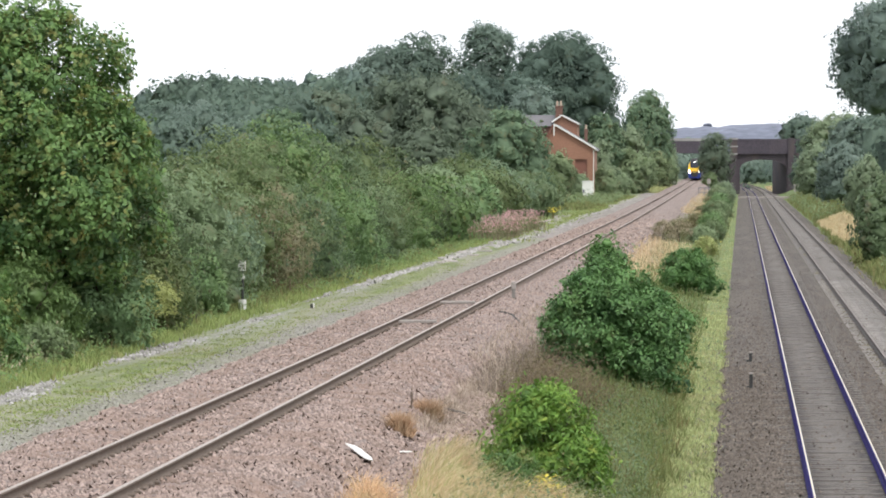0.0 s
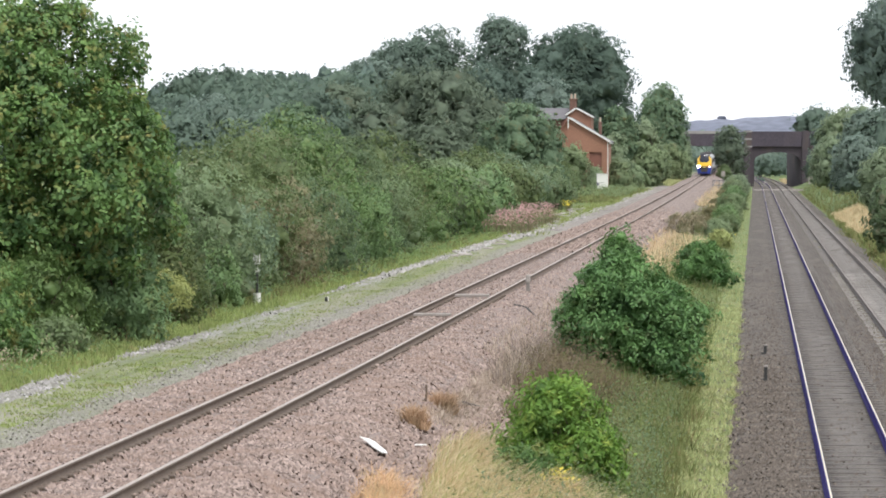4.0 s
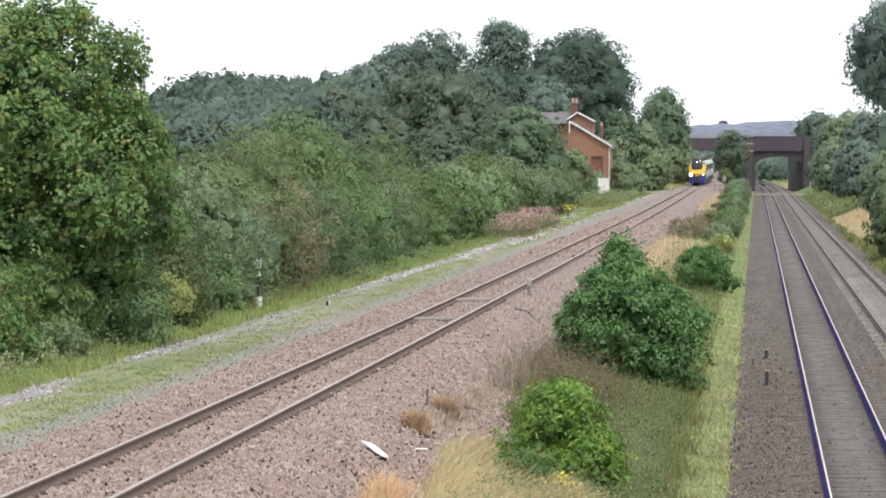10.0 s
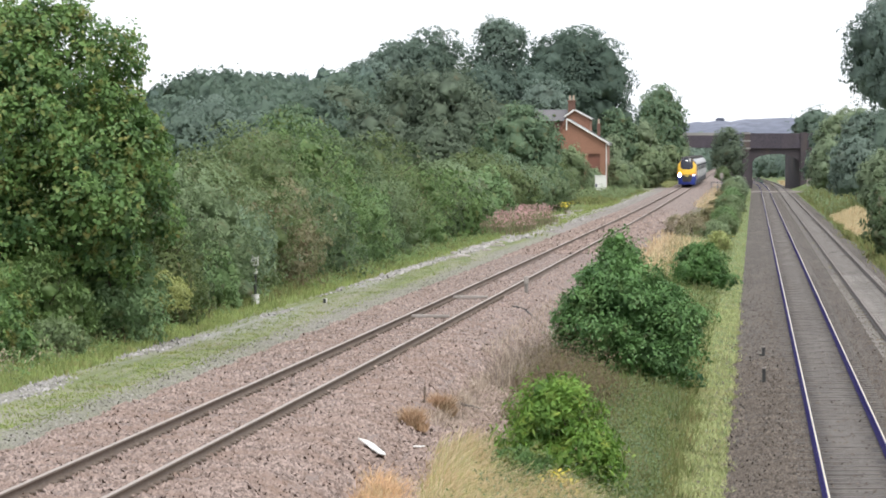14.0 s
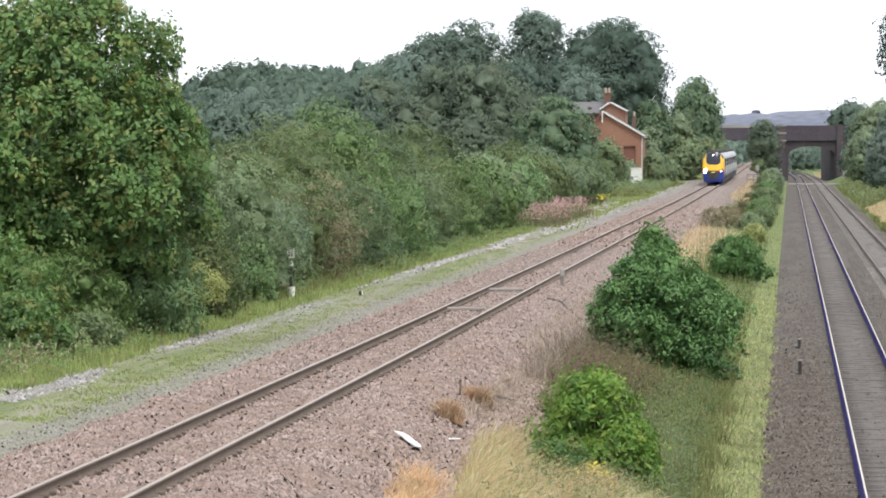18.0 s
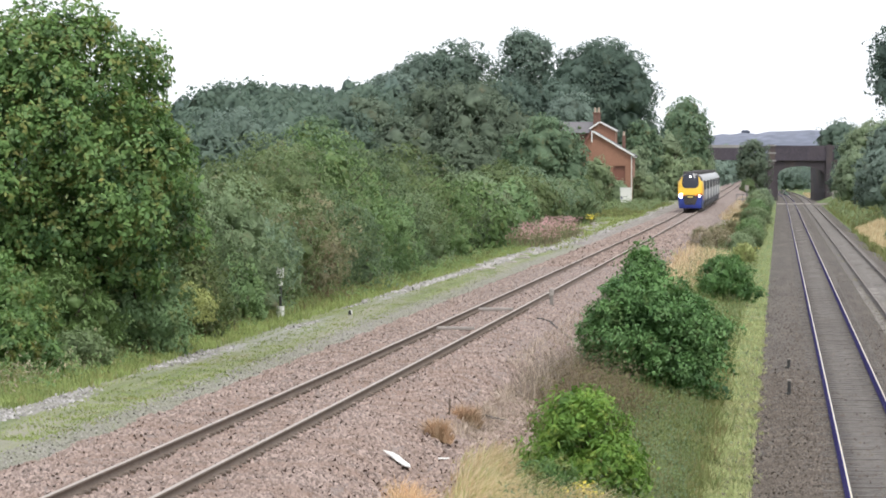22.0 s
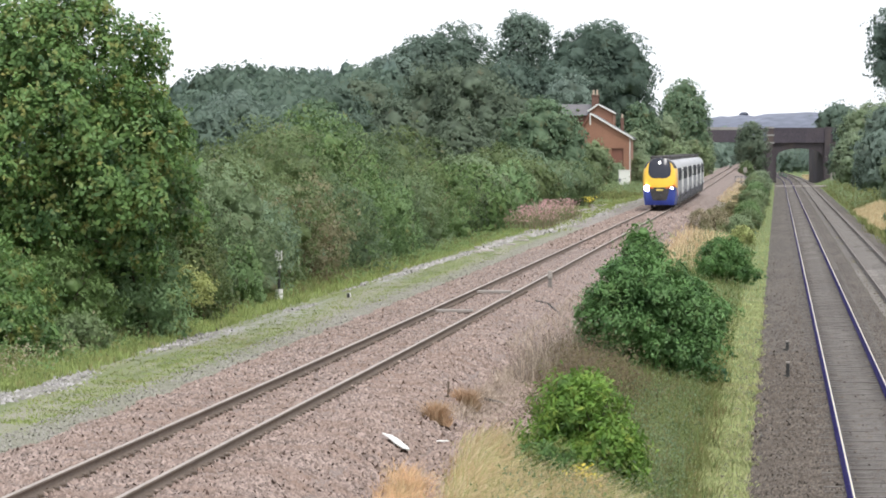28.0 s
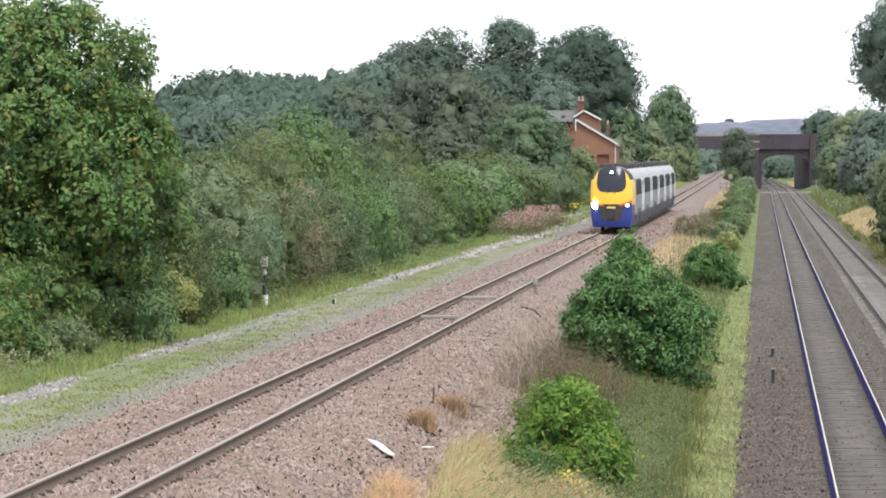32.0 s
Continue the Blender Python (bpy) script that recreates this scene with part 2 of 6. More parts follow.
GX = np.array([-2200, -900, -420, -200, -120, -80, -55, -40, -32, -26, -22, -19, -17.5, -16.3, -15.3, -14.7, -13.8, -13.1, -12.7, -11.6,
               -10.5, -8.2, -7.3, -6.8, -6.2, -5.2, -4.2, -3.2, -2.3, -1.6, -1.1, -0.6, 0.2, 1.0, 3.0, 5.0, 6.5, 7.4, 8.1, 8.8, 10.0, 12.0, 15.0, 20.0, 30.0,
               50, 90, 150, 260, 500, 1000, 2200], float)
GZ = np.array([1.9, 1.9, 1.8, 1.7, 1.6, 1.5, 1.5, 1.45, 1.4, 1.4, 1.38, 1.35, 1.33, 1.30, 1.28, 1.30, 1.27, 1.24, 1.18, 1.1,
               1.05, 1.05, 0.95, 0.86, 0.72, 0.60, 0.36, 0.12, -0.10, -0.24, -0.30, -0.34, -0.42, -0.5, -0.5, -0.5, -0.5, -0.5, -0.42, -0.25, 0.25, 1.1, 1.7, 2.0, 2.2,
               2.2, 2.2, 2.0, 2.0, 2.0, 2.0, 2.0], float)


def ground_height(x, y):
    x, y = np.asarray(x, float), np.asarray(y, float)
    z = np.interp(x, GX, GZ)
    rise = np.interp(-x, [34, 46, 58, 72, 100, 140, 220], [0, 5.0, 10.5, 10.0, 6.5, 4.5, 3.0]) * smooth_step(430, 720, y)
    return z + rise + climb(y) * np.interp(x, [-34, -20, -12.5, -6.3, -4.0], [0, 0.7, 1, 1, 0])


def sheet(name, xs, ys, height, mat_, kind="structure", label="", category=""):
    gx, gy = np.meshgrid(xs, ys)
    gz = height(gx, gy)
    v = np.stack([gx, gy, gz], -1).reshape(-1, 3)
    i = np.arange(len(v)).reshape(gx.shape)
    f = np.stack([i[:-1, :-1], i[:-1, 1:], i[1:, 1:], i[1:, :-1]], -1).reshape(-1, 4)
    me = quick(name, v, f)
    me.polygons.foreach_set("use_smooth", [True] * len(me.polygons))
    return tagged(link(name, me, mat_), label, category, "", kind)


def ripple(x, y, a, size):
    """Gentle unevenness."""
    return a * (np.sin(x * 2.1 / size + 1.3 * np.sin(y * 0.9 / size)) + np.sin(y * 1.7 / size + 2.0 * np.sin(x * 1.1 / size)))


YS = np.concatenate([np.arange(-60, 60, 6), np.arange(60, 260, 1.0), np.arange(260, 700, 5), np.arange(700, 1600, 25), np.arange(1600, 4950, 150)])


def ground_material():
    """Grass, straw and bare soil in patches, by where it lies across the line."""
    m, n, k, b = material("grassy_ground", 0.95)
    at = n.new("ShaderNodeTexCoord").outputs["Object"]
    green = mixed(n, k, noisy(n, k, 0.5, 5), (0.115, 0.165, 0.05), (0.165, 0.21, 0.075))
    green = mixed(n, k, noisy(n, k, 9, 4), green, (0.075, 0.12, 0.03))
    straw = mixed(n, k, noisy(n, k, 3, 5), (0.26, 0.20, 0.11), (0.18, 0.155, 0.09))
    pebbles = n.new("ShaderNodeTexVoronoi")
    pebbles.inputs["Scale"].default_value = 14
    k.new(at, pebbles.inputs["Vector"])
    tone = n.new("ShaderNodeSeparateColor")
    k.new(pebbles.outputs["Color"], tone.inputs["Color"])
    grit = mixed(n, k, tone.outputs["Green"], (0.20, 0.19, 0.175), (0.38, 0.37, 0.35))
    grit = mixed(n, k, noisy(n, k, 2.5, 5, low=0.5, high=0.62), grit, (0.15, 0.18, 0.065))
    c = mixed(n, k, noisy(n, k, 0.12, 5, low=0.56, high=0.7), green, straw)
    sep = n.new("ShaderNodeSeparateXYZ")
    k.new(at, sep.inputs["Vector"])

    def band(lo, hi, soft):
        up, down = n.new("ShaderNodeMapRange"), n.new("ShaderNodeMapRange")
        wob = n.new("ShaderNodeMath")
        wob.operation = "MULTIPLY_ADD"
        k.new(noisy(n, k, 0.5, 9, low=0.3, high=0.7, stretch=(1, 0.06, 1)), wob.inputs[0])
        wob.inputs[1].default_value = 1.1
        k.new(sep.outputs["X"], wob.inputs[2])
        for r, e, s in ((up, lo, soft), (down, hi, -soft)):
            r.inputs["From Min"].default_value, r.inputs["From Max"].default_value = e + 0.55 - s, e + 0.55 + s
            k.new(wob.outputs["Value"], r.inputs["Value"])
        p = n.new("ShaderNodeMath")
        p.operation = "MULTIPLY"
        k.new(up.outputs["Result"], p.inputs[0])
        k.new(down.outputs["Result"], p.inputs[1])
        return p.outputs["Value"]

    # the old trackbed: thin grass and grey dust in long patches
    old = mixed(n, k, noisy(n, k, 0.9, 8, low=0.42, high=0.66, stretch=(1, 0.035, 1)), (0.17, 0.195, 0.075), (0.26, 0.245, 0.19))
    old = mixed(n, k, noisy(n, k, 1.6, 8, low=0.47, high=0.66, stretch=(1, 0.06, 1)), old, (0.12, 0.15, 0.055))
    c = mixed(n, k, band(-16.4, -12.2, 0.3), c, old)
    path = n.new("ShaderNodeMath")
    path.operation = "MULTIPLY"
    k.new(band(-15.6, -14.6, 0.3), path.inputs[0])
    k.new(noisy(n, k, 1.0, 9, low=0.48, high=0.64, stretch=(0.8, 0.035, 1)), path.inputs[1])
    c = mixed(n, k, path.outputs["Value"], c, grit)
    dusty = n.new("ShaderNodeMath")
    dusty.operation = "MULTIPLY"
    k.new(band(-13.5, -12.2, 0.3), dusty.inputs[0])
    dusty.inputs[1].default_value = 0.8
    c = mixed(n, k, dusty.outputs["Value"], c, mixed(n, k, noisy(n, k, 6, 5), (0.27, 0.255, 0.225), (0.18, 0.175, 0.135)))
    v = n.new("ShaderNodeTexVoronoi")
    v.inputs["Scale"].default_value = 16
    k.new(at, v.inputs["Vector"])
    cell = n.new("ShaderNodeSeparateColor")
    k.new(v.outputs["Color"], cell.inputs["Color"])
    edge = mixed(n, k, cell.outputs["Red"], (0.15, 0.122, 0.11), (0.34, 0.285, 0.255))
    edge = mixed(n, k, noisy(n, k, 1.2, 5), edge, (0.22, 0.175, 0.145))
    c = mixed(n, k, band(-7.6, -5.0, 0.5), c, edge)
    k.new(c, b.inputs["Base Color"])
    bumped(n, k, b, noisy(n, k, 14, 4), 0.6, 0.05)
    return m


GROUND = ground_material()
gxs = np.unique(np.concatenate([GX, np.arange(-18, 9, 0.5)]))
sheet("ground", gxs, YS, lambda x, y: ground_height(x, y) + ripple(x, y, 0.005, 1.0), GROUND, label="grassy railway land with worn gravel and straw", category="ground")


def bed(name, profile, y0, y1, mat_, follow, label, sink=0.0):
    """A ballast bed: points of its top across the line, drawn along it."""
    px = np.array([p[0] for p in profile])
    pz = np.array([p[1] for p in profile])
    xs = np.linspace(px[0], px[-1], 26)
    ys = YS[(YS >= y0) & (YS <= y1)]
    gx, gy = np.meshgrid(xs, ys)
    gz = np.interp(gx, px, pz) + ripple(gx, gy, 0.012, 0.6) * ((gx > px[0] + 0.1) & (gx < px[-1] - 0.1))
    gz[:2] -= sink
    gz[-2:] -= sink
    if follow:
        gx = gx + bend(gy)
        gz = gz + climb(gy)
    else:
        gx = gx + sway(gy)
    gx = gx + 0.10 * np.sin(gy * 0.8) * (np.abs(gx - px[0]) < 0.6) + 0.10 * np.sin(gy * 0.6 + 2) * (np.abs(gx - px[-1]) < 0.6)
    v = np.stack([gx, gy, gz], -1).reshape(-1, 3)
    i = np.arange(len(v)).reshape(gx.shape)
    f = np.stack([i[:-1, :-1], i[:-1, 1:], i[1:, 1:], i[1:, :-1]], -1).reshape(-1, 4)
    me = quick(name, v, f)
    me.polygons.foreach_set("use_smooth", [True] * len(me.polygons))
    return tagged(link(name, me, mat_), label, "ballast", "", "structure")


bed("ballast_bed_high", [(-12.9, 1.10), (-12.3, 1.28), (-11.4, 1.45), (-10.5, 1.44), (-9.9, 1.44), (-9.36, 1.45), (-8.9, 1.44), (-8.2, 1.44), (-7.3, 1.42), (-6.7, 1.13), (-6.2, 0.80)],
    -60, 1700, BALLAST_HIGH, True, "pinkish grey crushed stone under the high line")
bed("ballast_bed_low", [(-0.95, -0.50), (-0.55, -0.32), (0.2, -0.22), (1.2, -0.215), (2.1, -0.215), (3.0, -0.215), (3.7, -0.26), (4.5, -0.215), (5.4, -0.215), (6.3, -0.215), (7.1, -0.24), (8.2, -0.55)],
    -60, 1520, BALLAST_LOW, False, "dark grey crushed stone under two low lines")


# ---- the tracks ----
RAIL_SIDE = [(-0.075, -0.172), (0.075, -0.172), (0.075, -0.160), (0.013, -0.145), (0.010, -0.055), (0.036, -0.042), (0.036, -0.010)]


def rail_run(name, x, z, y0, y1, web, top, parent, follow, label, worn=-0.036):
    """One running rail: its dark foot and web, with the worn head as a part on it."""
    ys = np.concatenate([np.arange(y0, 260, 5.0), np.arange(260, y1, 20.0), [y1]])
    side = RAIL_SIDE + [(-0.036, -0.010), (-0.036, -0.042), (-0.010, -0.055), (-0.013, -0.145), (-0.075, -0.160)]
    head = [(worn, -0.010), (0.036, -0.010), (0.034, -0.004), (0.024, 0.0), (worn + 0.012, 0.0), (worn + 0.002, -0.004)]

    def drawn(nm, outline):
        o = np.array(outline)
        xx = (x + (bend(ys) if follow else sway(ys)))[:, None] + o[None, :, 0]
        zz = z + o[None, :, 1] + 0 * xx + (climb(ys) if follow else 0 * ys)[:, None]
        v = np.stack([xx, ys[:, None] + 0 * xx, zz], -1).reshape(-1, 3)
        i = np.arange(len(v)).reshape(xx.shape)
        j = np.roll(i, -1, 1)
        return quick(nm, v, np.stack([i[:-1], j[:-1], j[1:], i[1:]], -1).reshape(-1, 4))

    r = link(name, drawn(name, side), web, parent, label)
    link("rail_head", drawn("rail_head", head), top, r)
    return r


def track(name, xl, z, y1, web, top, follow, label, worn=-0.036):
    t = thing(name, (0, 0, 0), label, "railway track")
    rail_run("rail", xl, z, -55, y1, web, top, t, follow, "", worn)
    rail_run("rail", xl + 1.505, z, -55, y1, web, top, t, follow, "", worn)
    return t


high_line = track("high_track", -10.11, HIGH, 1650, RUST, RUST_TOP, True, "single track with brown rusty rails in pinkish ballast")
# the head strip is narrow here so the painted blue fringe shows
low_line = track("low_track", 1.374, 0.0, 1500, FRINGE_WEB, BRIGHT_TOP, False, "well used track with polished shining rails", -0.002)
side_line = track("side_track", 4.644, 0.0, 1500, DARK_WEB, DULL_TOP, False, "dull brown track beside the shining one on pale sleepers")


# ---- plants ----
def leaf_mesh(name, at, out, size, rng, slim=0.5, droop=0.3, core=None, crisp=0.14):
    """Leaves as small folded diamonds at the places at, facing about out."""
    n = len(at)
    d = rng.normal(size=(n, 3))
    nrm = 1.25 * out + 0.55 * rng.normal(size=(n, 3)) + (0, 0, 0.45)
    nrm /= np.linalg.norm(nrm, axis=1, keepdims=True) + 1e-9
    d -= (d * nrm).sum(1, keepdims=True) * nrm
    d /= np.linalg.norm(d, axis=1, keepdims=True) + 1e-9
    d[:, 2] -= droop
    s = np.cross(nrm, d)
    s /= np.linalg.norm(s, axis=1, keepdims=True) + 1e-9
    L = (size * rng.uniform(0.6, 1.35, n))[:, None]
    mid = at + 0.1 * L * nrm
    v = np.stack([at - 0.5 * L * d, mid - slim * 0.5 * L * s, at + 0.5 * L * d, mid + slim * 0.5 * L * s], 1).reshape(-1, 3)
    f = np.arange(4 * n).reshape(-1, 4)
    if core:
        v, f = np.concatenate([v, core[0]]), np.concatenate([f, core[1] + 4 * n])
    me = quick(name, v, f)
    # the leaves of a spray are shaded as one soft mass
    soft = 1.0 * out + crisp * nrm + (0, 0, 0.1)
    soft /= np.linalg.norm(soft, axis=1, keepdims=True) + 1e-9
    soft = np.repeat(soft, 4, 0)
    if core:
        soft = np.concatenate([soft, core[2]])
    me.polygons.foreach_set("use_smooth", [True] * len(f))
    me.normals_split_custom_set_from_vertices(soft)
    return me


def inner_mass(rng, lobes, share, nu=12, nv=7, rough=0.8):
    """The closed inside of a crown: an uneven lump in each lobe, over which the leaves lie."""
    a = np.linspace(0, 2 * np.pi, nu, endpoint=False)
    b = np.linspace(0.12, np.pi - 0.3, nv)
    u = np.stack([np.outer(np.sin(b), np.cos(a)), np.outer(np.sin(b), np.sin(a)), np.outer(np.cos(b), np.ones(nu))], -1).reshape(-1, 3)
    i = np.arange(nu * nv).reshape(nv, nu)
    j = np.roll(i, -1, 1)
    quad = np.stack([i[:-1], i[1:], j[1:], j[:-1]], -1).reshape(-1, 4)
    q = np.asarray(lobes, float)
    m = len(q)
    v = q[:, None, :3] + u[None] * q[:, None, 3:] * share * (1 + 0.16 * rng.normal(size=(m, len(u), 1)))
    v[..., 2] = np.maximum(v[..., 2], 0.0)
    f = quad[None] + len(u) * np.arange(m)[:, None, None]
    n = u[None] + rough * rng.normal(size=(m, len(u), 3))
    n /= np.linalg.norm(n, axis=2, keepdims=True)
    return v.reshape(-1, 3), f.reshape(-1, 4), n.reshape(-1, 3)


def clumps(rng, lobes, count, share, flat=0.8):
    """The boughs of a crown: smaller lumps on the outsides of its lobes, with the way that each one faces."""
    q = np.asarray(lobes, float)
    area = q[:, 3] * q[:, 5]
    pick = rng.choice(len(q), 3 * count, p=area / area.sum())
    u = rng.normal(size=(3 * count, 3))
    u /= np.linalg.norm(u, axis=1, keepdims=True)
    u[:, 2] = np.where(u[:, 2] < -0.75, -u[:, 2], u[:, 2])
    c = q[pick, :3] + u * q[pick, 3:] * rng.uniform(0.74, 0.98, (3 * count, 1))
    keep = c[:, 2] > 0.02
    for g in q:
        keep &= (((c - g[:3]) / (0.7 * g[3:])) ** 2).sum(1) > 1
    c, u, pick = c[keep][:count], u[keep][:count], pick[keep][:count]
    r = share * 0.5 * (q[pick, 3] + q[pick, 5]) * rng.uniform(0.6, 1.45, len(c))
    return np.concatenate([c, r[:, None], r[:, None], flat * r[:, None]], 1), u


def leaves_on(rng, subs, outs, count, leaf, loose=0.12, shoot=0.45, group=6, level=0.0):
    """Places of leaves over the upper and outer sides of the boughs, in sprays that face one way; a few stand out on shoots."""
    n = max(1, count // group)
    area = subs[:, 3] ** 2
    pick = rng.choice(len(subs), n, p=area / area.sum())
    v = rng.normal(size=(n, 3))
    v = v / np.linalg.norm(v, axis=1, keepdims=True) + 0.55 * outs[pick] + (0, 0, 0.16)
    v /= np.linalg.norm(v, axis=1, keepdims=True) + 1e-9
    far = rng.uniform(0.72, 1.1, (n, 1)) + np.where(rng.uniform(size=(n, 1)) < loose, shoot * np.abs(rng.normal(size=(n, 1))), 0)
    at = subs[pick, :3] + v * subs[pick, 3:] * far
    face = v + 0.3 * outs[pick] + 0.38 * rng.normal(size=(n, 3)) + (0, 0, level)
    face /= np.linalg.norm(face, axis=1, keepdims=True) + 1e-9
    # the leaves of a spray lie side by side, a little below one another
    step = rng.normal(size=(n, group, 3)) * leaf * 0.8
    step -= 0.7 * (step * face[:, None]).sum(2, keepdims=True) * face[:, None]
    return (at[:, None] + step).reshape(-1, 3), np.repeat(face, group, 0)


def crown_mesh(rng, ls, leaves, leaf, slim, full, boughs, share, far, inner, loose, crisp, level):
    """A crown: an inside, boughs on it, and leaves over the boughs."""
    subs, outs = clumps(rng, ls, boughs, share)
    at, out = leaves_on(rng, subs, outs, leaves, leaf, loose, 0.22 if far else 0.45, level=level)
    if inner:
        deep_ = np.asarray(ls, float) * (1, 1, 1, 0.72, 0.72, 0.72)
        subs2, outs2 = clumps(rng, deep_, max(8, boughs // 2), share * 1.3)
        at2, out2 = leaves_on(rng, subs2, outs2, int(leaves * inner), leaf, loose, level=level)
        at, out = np.concatenate([at, at2]), np.concatenate([out, out2])
    at[:, 2] = np.maximum(at[:, 2], 0.03)
    if far:
        # from far off a crown reads as one soft dome
        c = np.asarray(ls[0], float)
        dome = (at - c[:3]) / c[3:]
        dome /= np.linalg.norm(dome, axis=1, keepdims=True) + 1e-9
        out = 0.55 * out + 0.8 * dome
        out /= np.linalg.norm(out, axis=1, keepdims=True) + 1e-9
    core = inner_mass(rng, ls, full, rough=0.45) if full else None
    return leaf_mesh("crown", at, out, leaf, rng, slim, core=core, crisp=0.4 * crisp if far else crisp)


def lobed(rng, r, h0, h1, count, squash=0.8, lean=(0, 0), belly=0.42, taper=3.0):
    """Lobes filling a crown of radius r between the heights h0 and h1, widest at the share belly of its height."""
    out = [(lean[0] * 0.5, lean[1] * 0.5, h0 + (0.5 if belly > 0.3 else 0.36) * (h1 - h0), 0.7 * r, 0.7 * r, 0.40 * (h1 - h0))]
    for i in range(count):
        a, f = 2 * np.pi * (i * 0.618 + 0.12 * rng.normal()), (i + rng.uniform(0, 1)) / count
        rr = r * rng.uniform(0.27, 0.47)
        lift = min(rr * squash, 0.3 * (h1 - h0))
        z = h0 + lift * (1.0 if belly > 0.3 else 0.55) + (h1 - h0 - 2 * lift) * f
        wide = max(0.1, 1 - abs((f - belly) / (1.08 - belly if f > belly else belly + 0.35)) ** taper) ** 0.5
        d = max(0.0, r * wide - rr * 0.9) * np.sqrt(rng.uniform(0.55, 1))
        out.append((d * np.cos(a) + lean[0] * f, d * np.sin(a) + lean[1] * f, z, rr, rr, lift * 1.05))
    return out


def stems(bm, rng, height, r, spread, count, base_r):
    """Several stems that rise and part from one foot."""
    for i in range(count):
        a = rng.uniform(0, 2 * np.pi)
        p, q = Vector((0.15 * r * math.cos(a), 0.15 * r * math.sin(a), -0.1)), None
        for j in range(3):
            f = (j + 1) / 3
            q = Vector((math.cos(a) * spread * f * f + rng.normal() * 0.06 * height, math.sin(a) * spread * f * f + rng.normal() * 0.06 * height, height * f))
            rod(bm, p, q, base_r * (1 - 0.3 * j), base_r * (1 - 0.3 * (j + 1)), 5)
            p = q
    return bm


def foot(x, y):
    return float(ground_height(x, y))


def bush(name, x, y, r, h, mat_, leaf, leaves, seed, label, group="", lobes=9, low=0.0, slim=0.5, category="bush", z=None, squash=0.85, full=0.7, lean=(0, 0), inner=0.0, belly=0.12, boughs=130, share=0.36, far=False, loose=0.12, taper=3.0, crisp=0.14, level=0.0):
    """A bush: stems, and a crown of leaves down to the height low."""
    rng = np.random.default_rng(seed)
    t = thing(name, (x, y, (foot(x, y) if z is None else z) - 0.02), label, category, group)
    part("stem", stems(bmesh.new(), rng, 0.72 * h, r, 0.55 * r, 3 if low > 0.3 else 5, (0.012 + 0.016 * h) * (0.5 if low > 0.3 else 1.0)), BARK, t)
    ls = lobed(rng, r, low, h, lobes, squash, lean, belly, taper)
    link("crown", crown_mesh(rng, ls, leaves, leaf, 0.9 if far else slim, full, boughs, share, far, inner, loose, crisp, level), mat_, t)
    return t


def tree(name, x, y, r, h, h0, mat_, leaf, leaves, seed, label, group="", lobes=14, trunk_r=None, lean=(0, 0), limbs=7, z=None, squash=0.8, full=0.6, inner=0.0, belly=0.42, boughs=180, share=0.36, far=False, loose=0.1, slim=0.5, crisp=0.14, taper=3.0, level=0.0):
    """A tree: a tapered trunk with limbs, and a crown from the height h0 to h."""
    rng = np.random.default_rng(seed)
    t = thing(name, (x, y, (foot(x, y) if z is None else z) - 0.05), label, "tree", group)
    tr = trunk_r or 0.022 * h + 0.05
    bm = bmesh.new()
    p = Vector((0, 0, -0.1))
    for j in range(4):
        q = Vector((lean[0] * (j + 1) / 4 + rng.normal() * 0.03 * h * 0.4, lean[1] * (j + 1) / 4 + rng.normal() * 0.012 * h, h * 0.8 * (j + 1) / 4))
        rod(bm, p, q, tr * (1 - 0.22 * j), tr * (1 - 0.22 * (j + 1)), 8)
        p = q
    ls = lobed(rng, r, h0, h, lobes, squash, lean, belly, taper)
    for a in ls[1:1 + limbs]:
        b = Vector(a[:3])
        s = Vector((lean[0] * 0.4, lean[1] * 0.4, max(0.25 * h, min(0.7 * h, b.z - 0.5 * math.hypot(b.x, b.y)))))
        mid = s.lerp(b, 0.5) + Vector((0, 0, 0.06 * h))
        rod(bm, s, mid, tr * 0.42, tr * 0.28, 6)
        rod(bm, mid, b, tr * 0.28, tr * 0.1, 6)
    part("trunk", bm, BARK, t)
    link("crown", crown_mesh(rng, ls, leaves, leaf, 0.9 if far else slim, full, boughs, share, far, inner, loose, crisp, level), mat_, t)
    return t


BARK = surface("grey_brown_bark", (0.10, 0.08, 0.06), (0.16, 0.13, 0.10), 3, 22, 0.95, stretch=(1, 1, 0.2))
L_MAPLE = foliage("maple_leaves", (0.033, 0.095, 0.04), (0.175, 0.282, 0.08), (0.255, 0.24, 0.07), 0.13, 1.1, vary=0.2, contrast=0.3)
L_SCRUB = foliage("scrub_leaves", (0.078, 0.123, 0.051), (0.208, 0.268, 0.121), (0.215, 0.185, 0.10), 0.08, 0.5, through=0.4, vary=1.7, contrast=0.15)
L_OLIVE = foliage("olive_sapling_leaves", (0.27, 0.31, 0.10), (0.40, 0.43, 0.17), (0.34, 0.3, 0.15), 0.1, 1.2)
L_THORN = foliage("hawthorn_leaves", (0.07, 0.121, 0.062), (0.186, 0.252, 0.134), (0.2, 0.18, 0.105), 0.08, 0.5, through=0.4, vary=1.7, contrast=0.15)
L_FRESH = foliage("fresh_green_leaves", (0.102, 0.182, 0.07), (0.194, 0.29, 0.117), (0.23, 0.25, 0.09), 0.08, 0.8)
L_DEEP = foliage("deep_green_leaves", (0.034, 0.102, 0.036), (0.152, 0.275, 0.086), (0.13, 0.16, 0.05), 0.06, 1.0, through=0.2, vary=0.15, contrast=0.22)
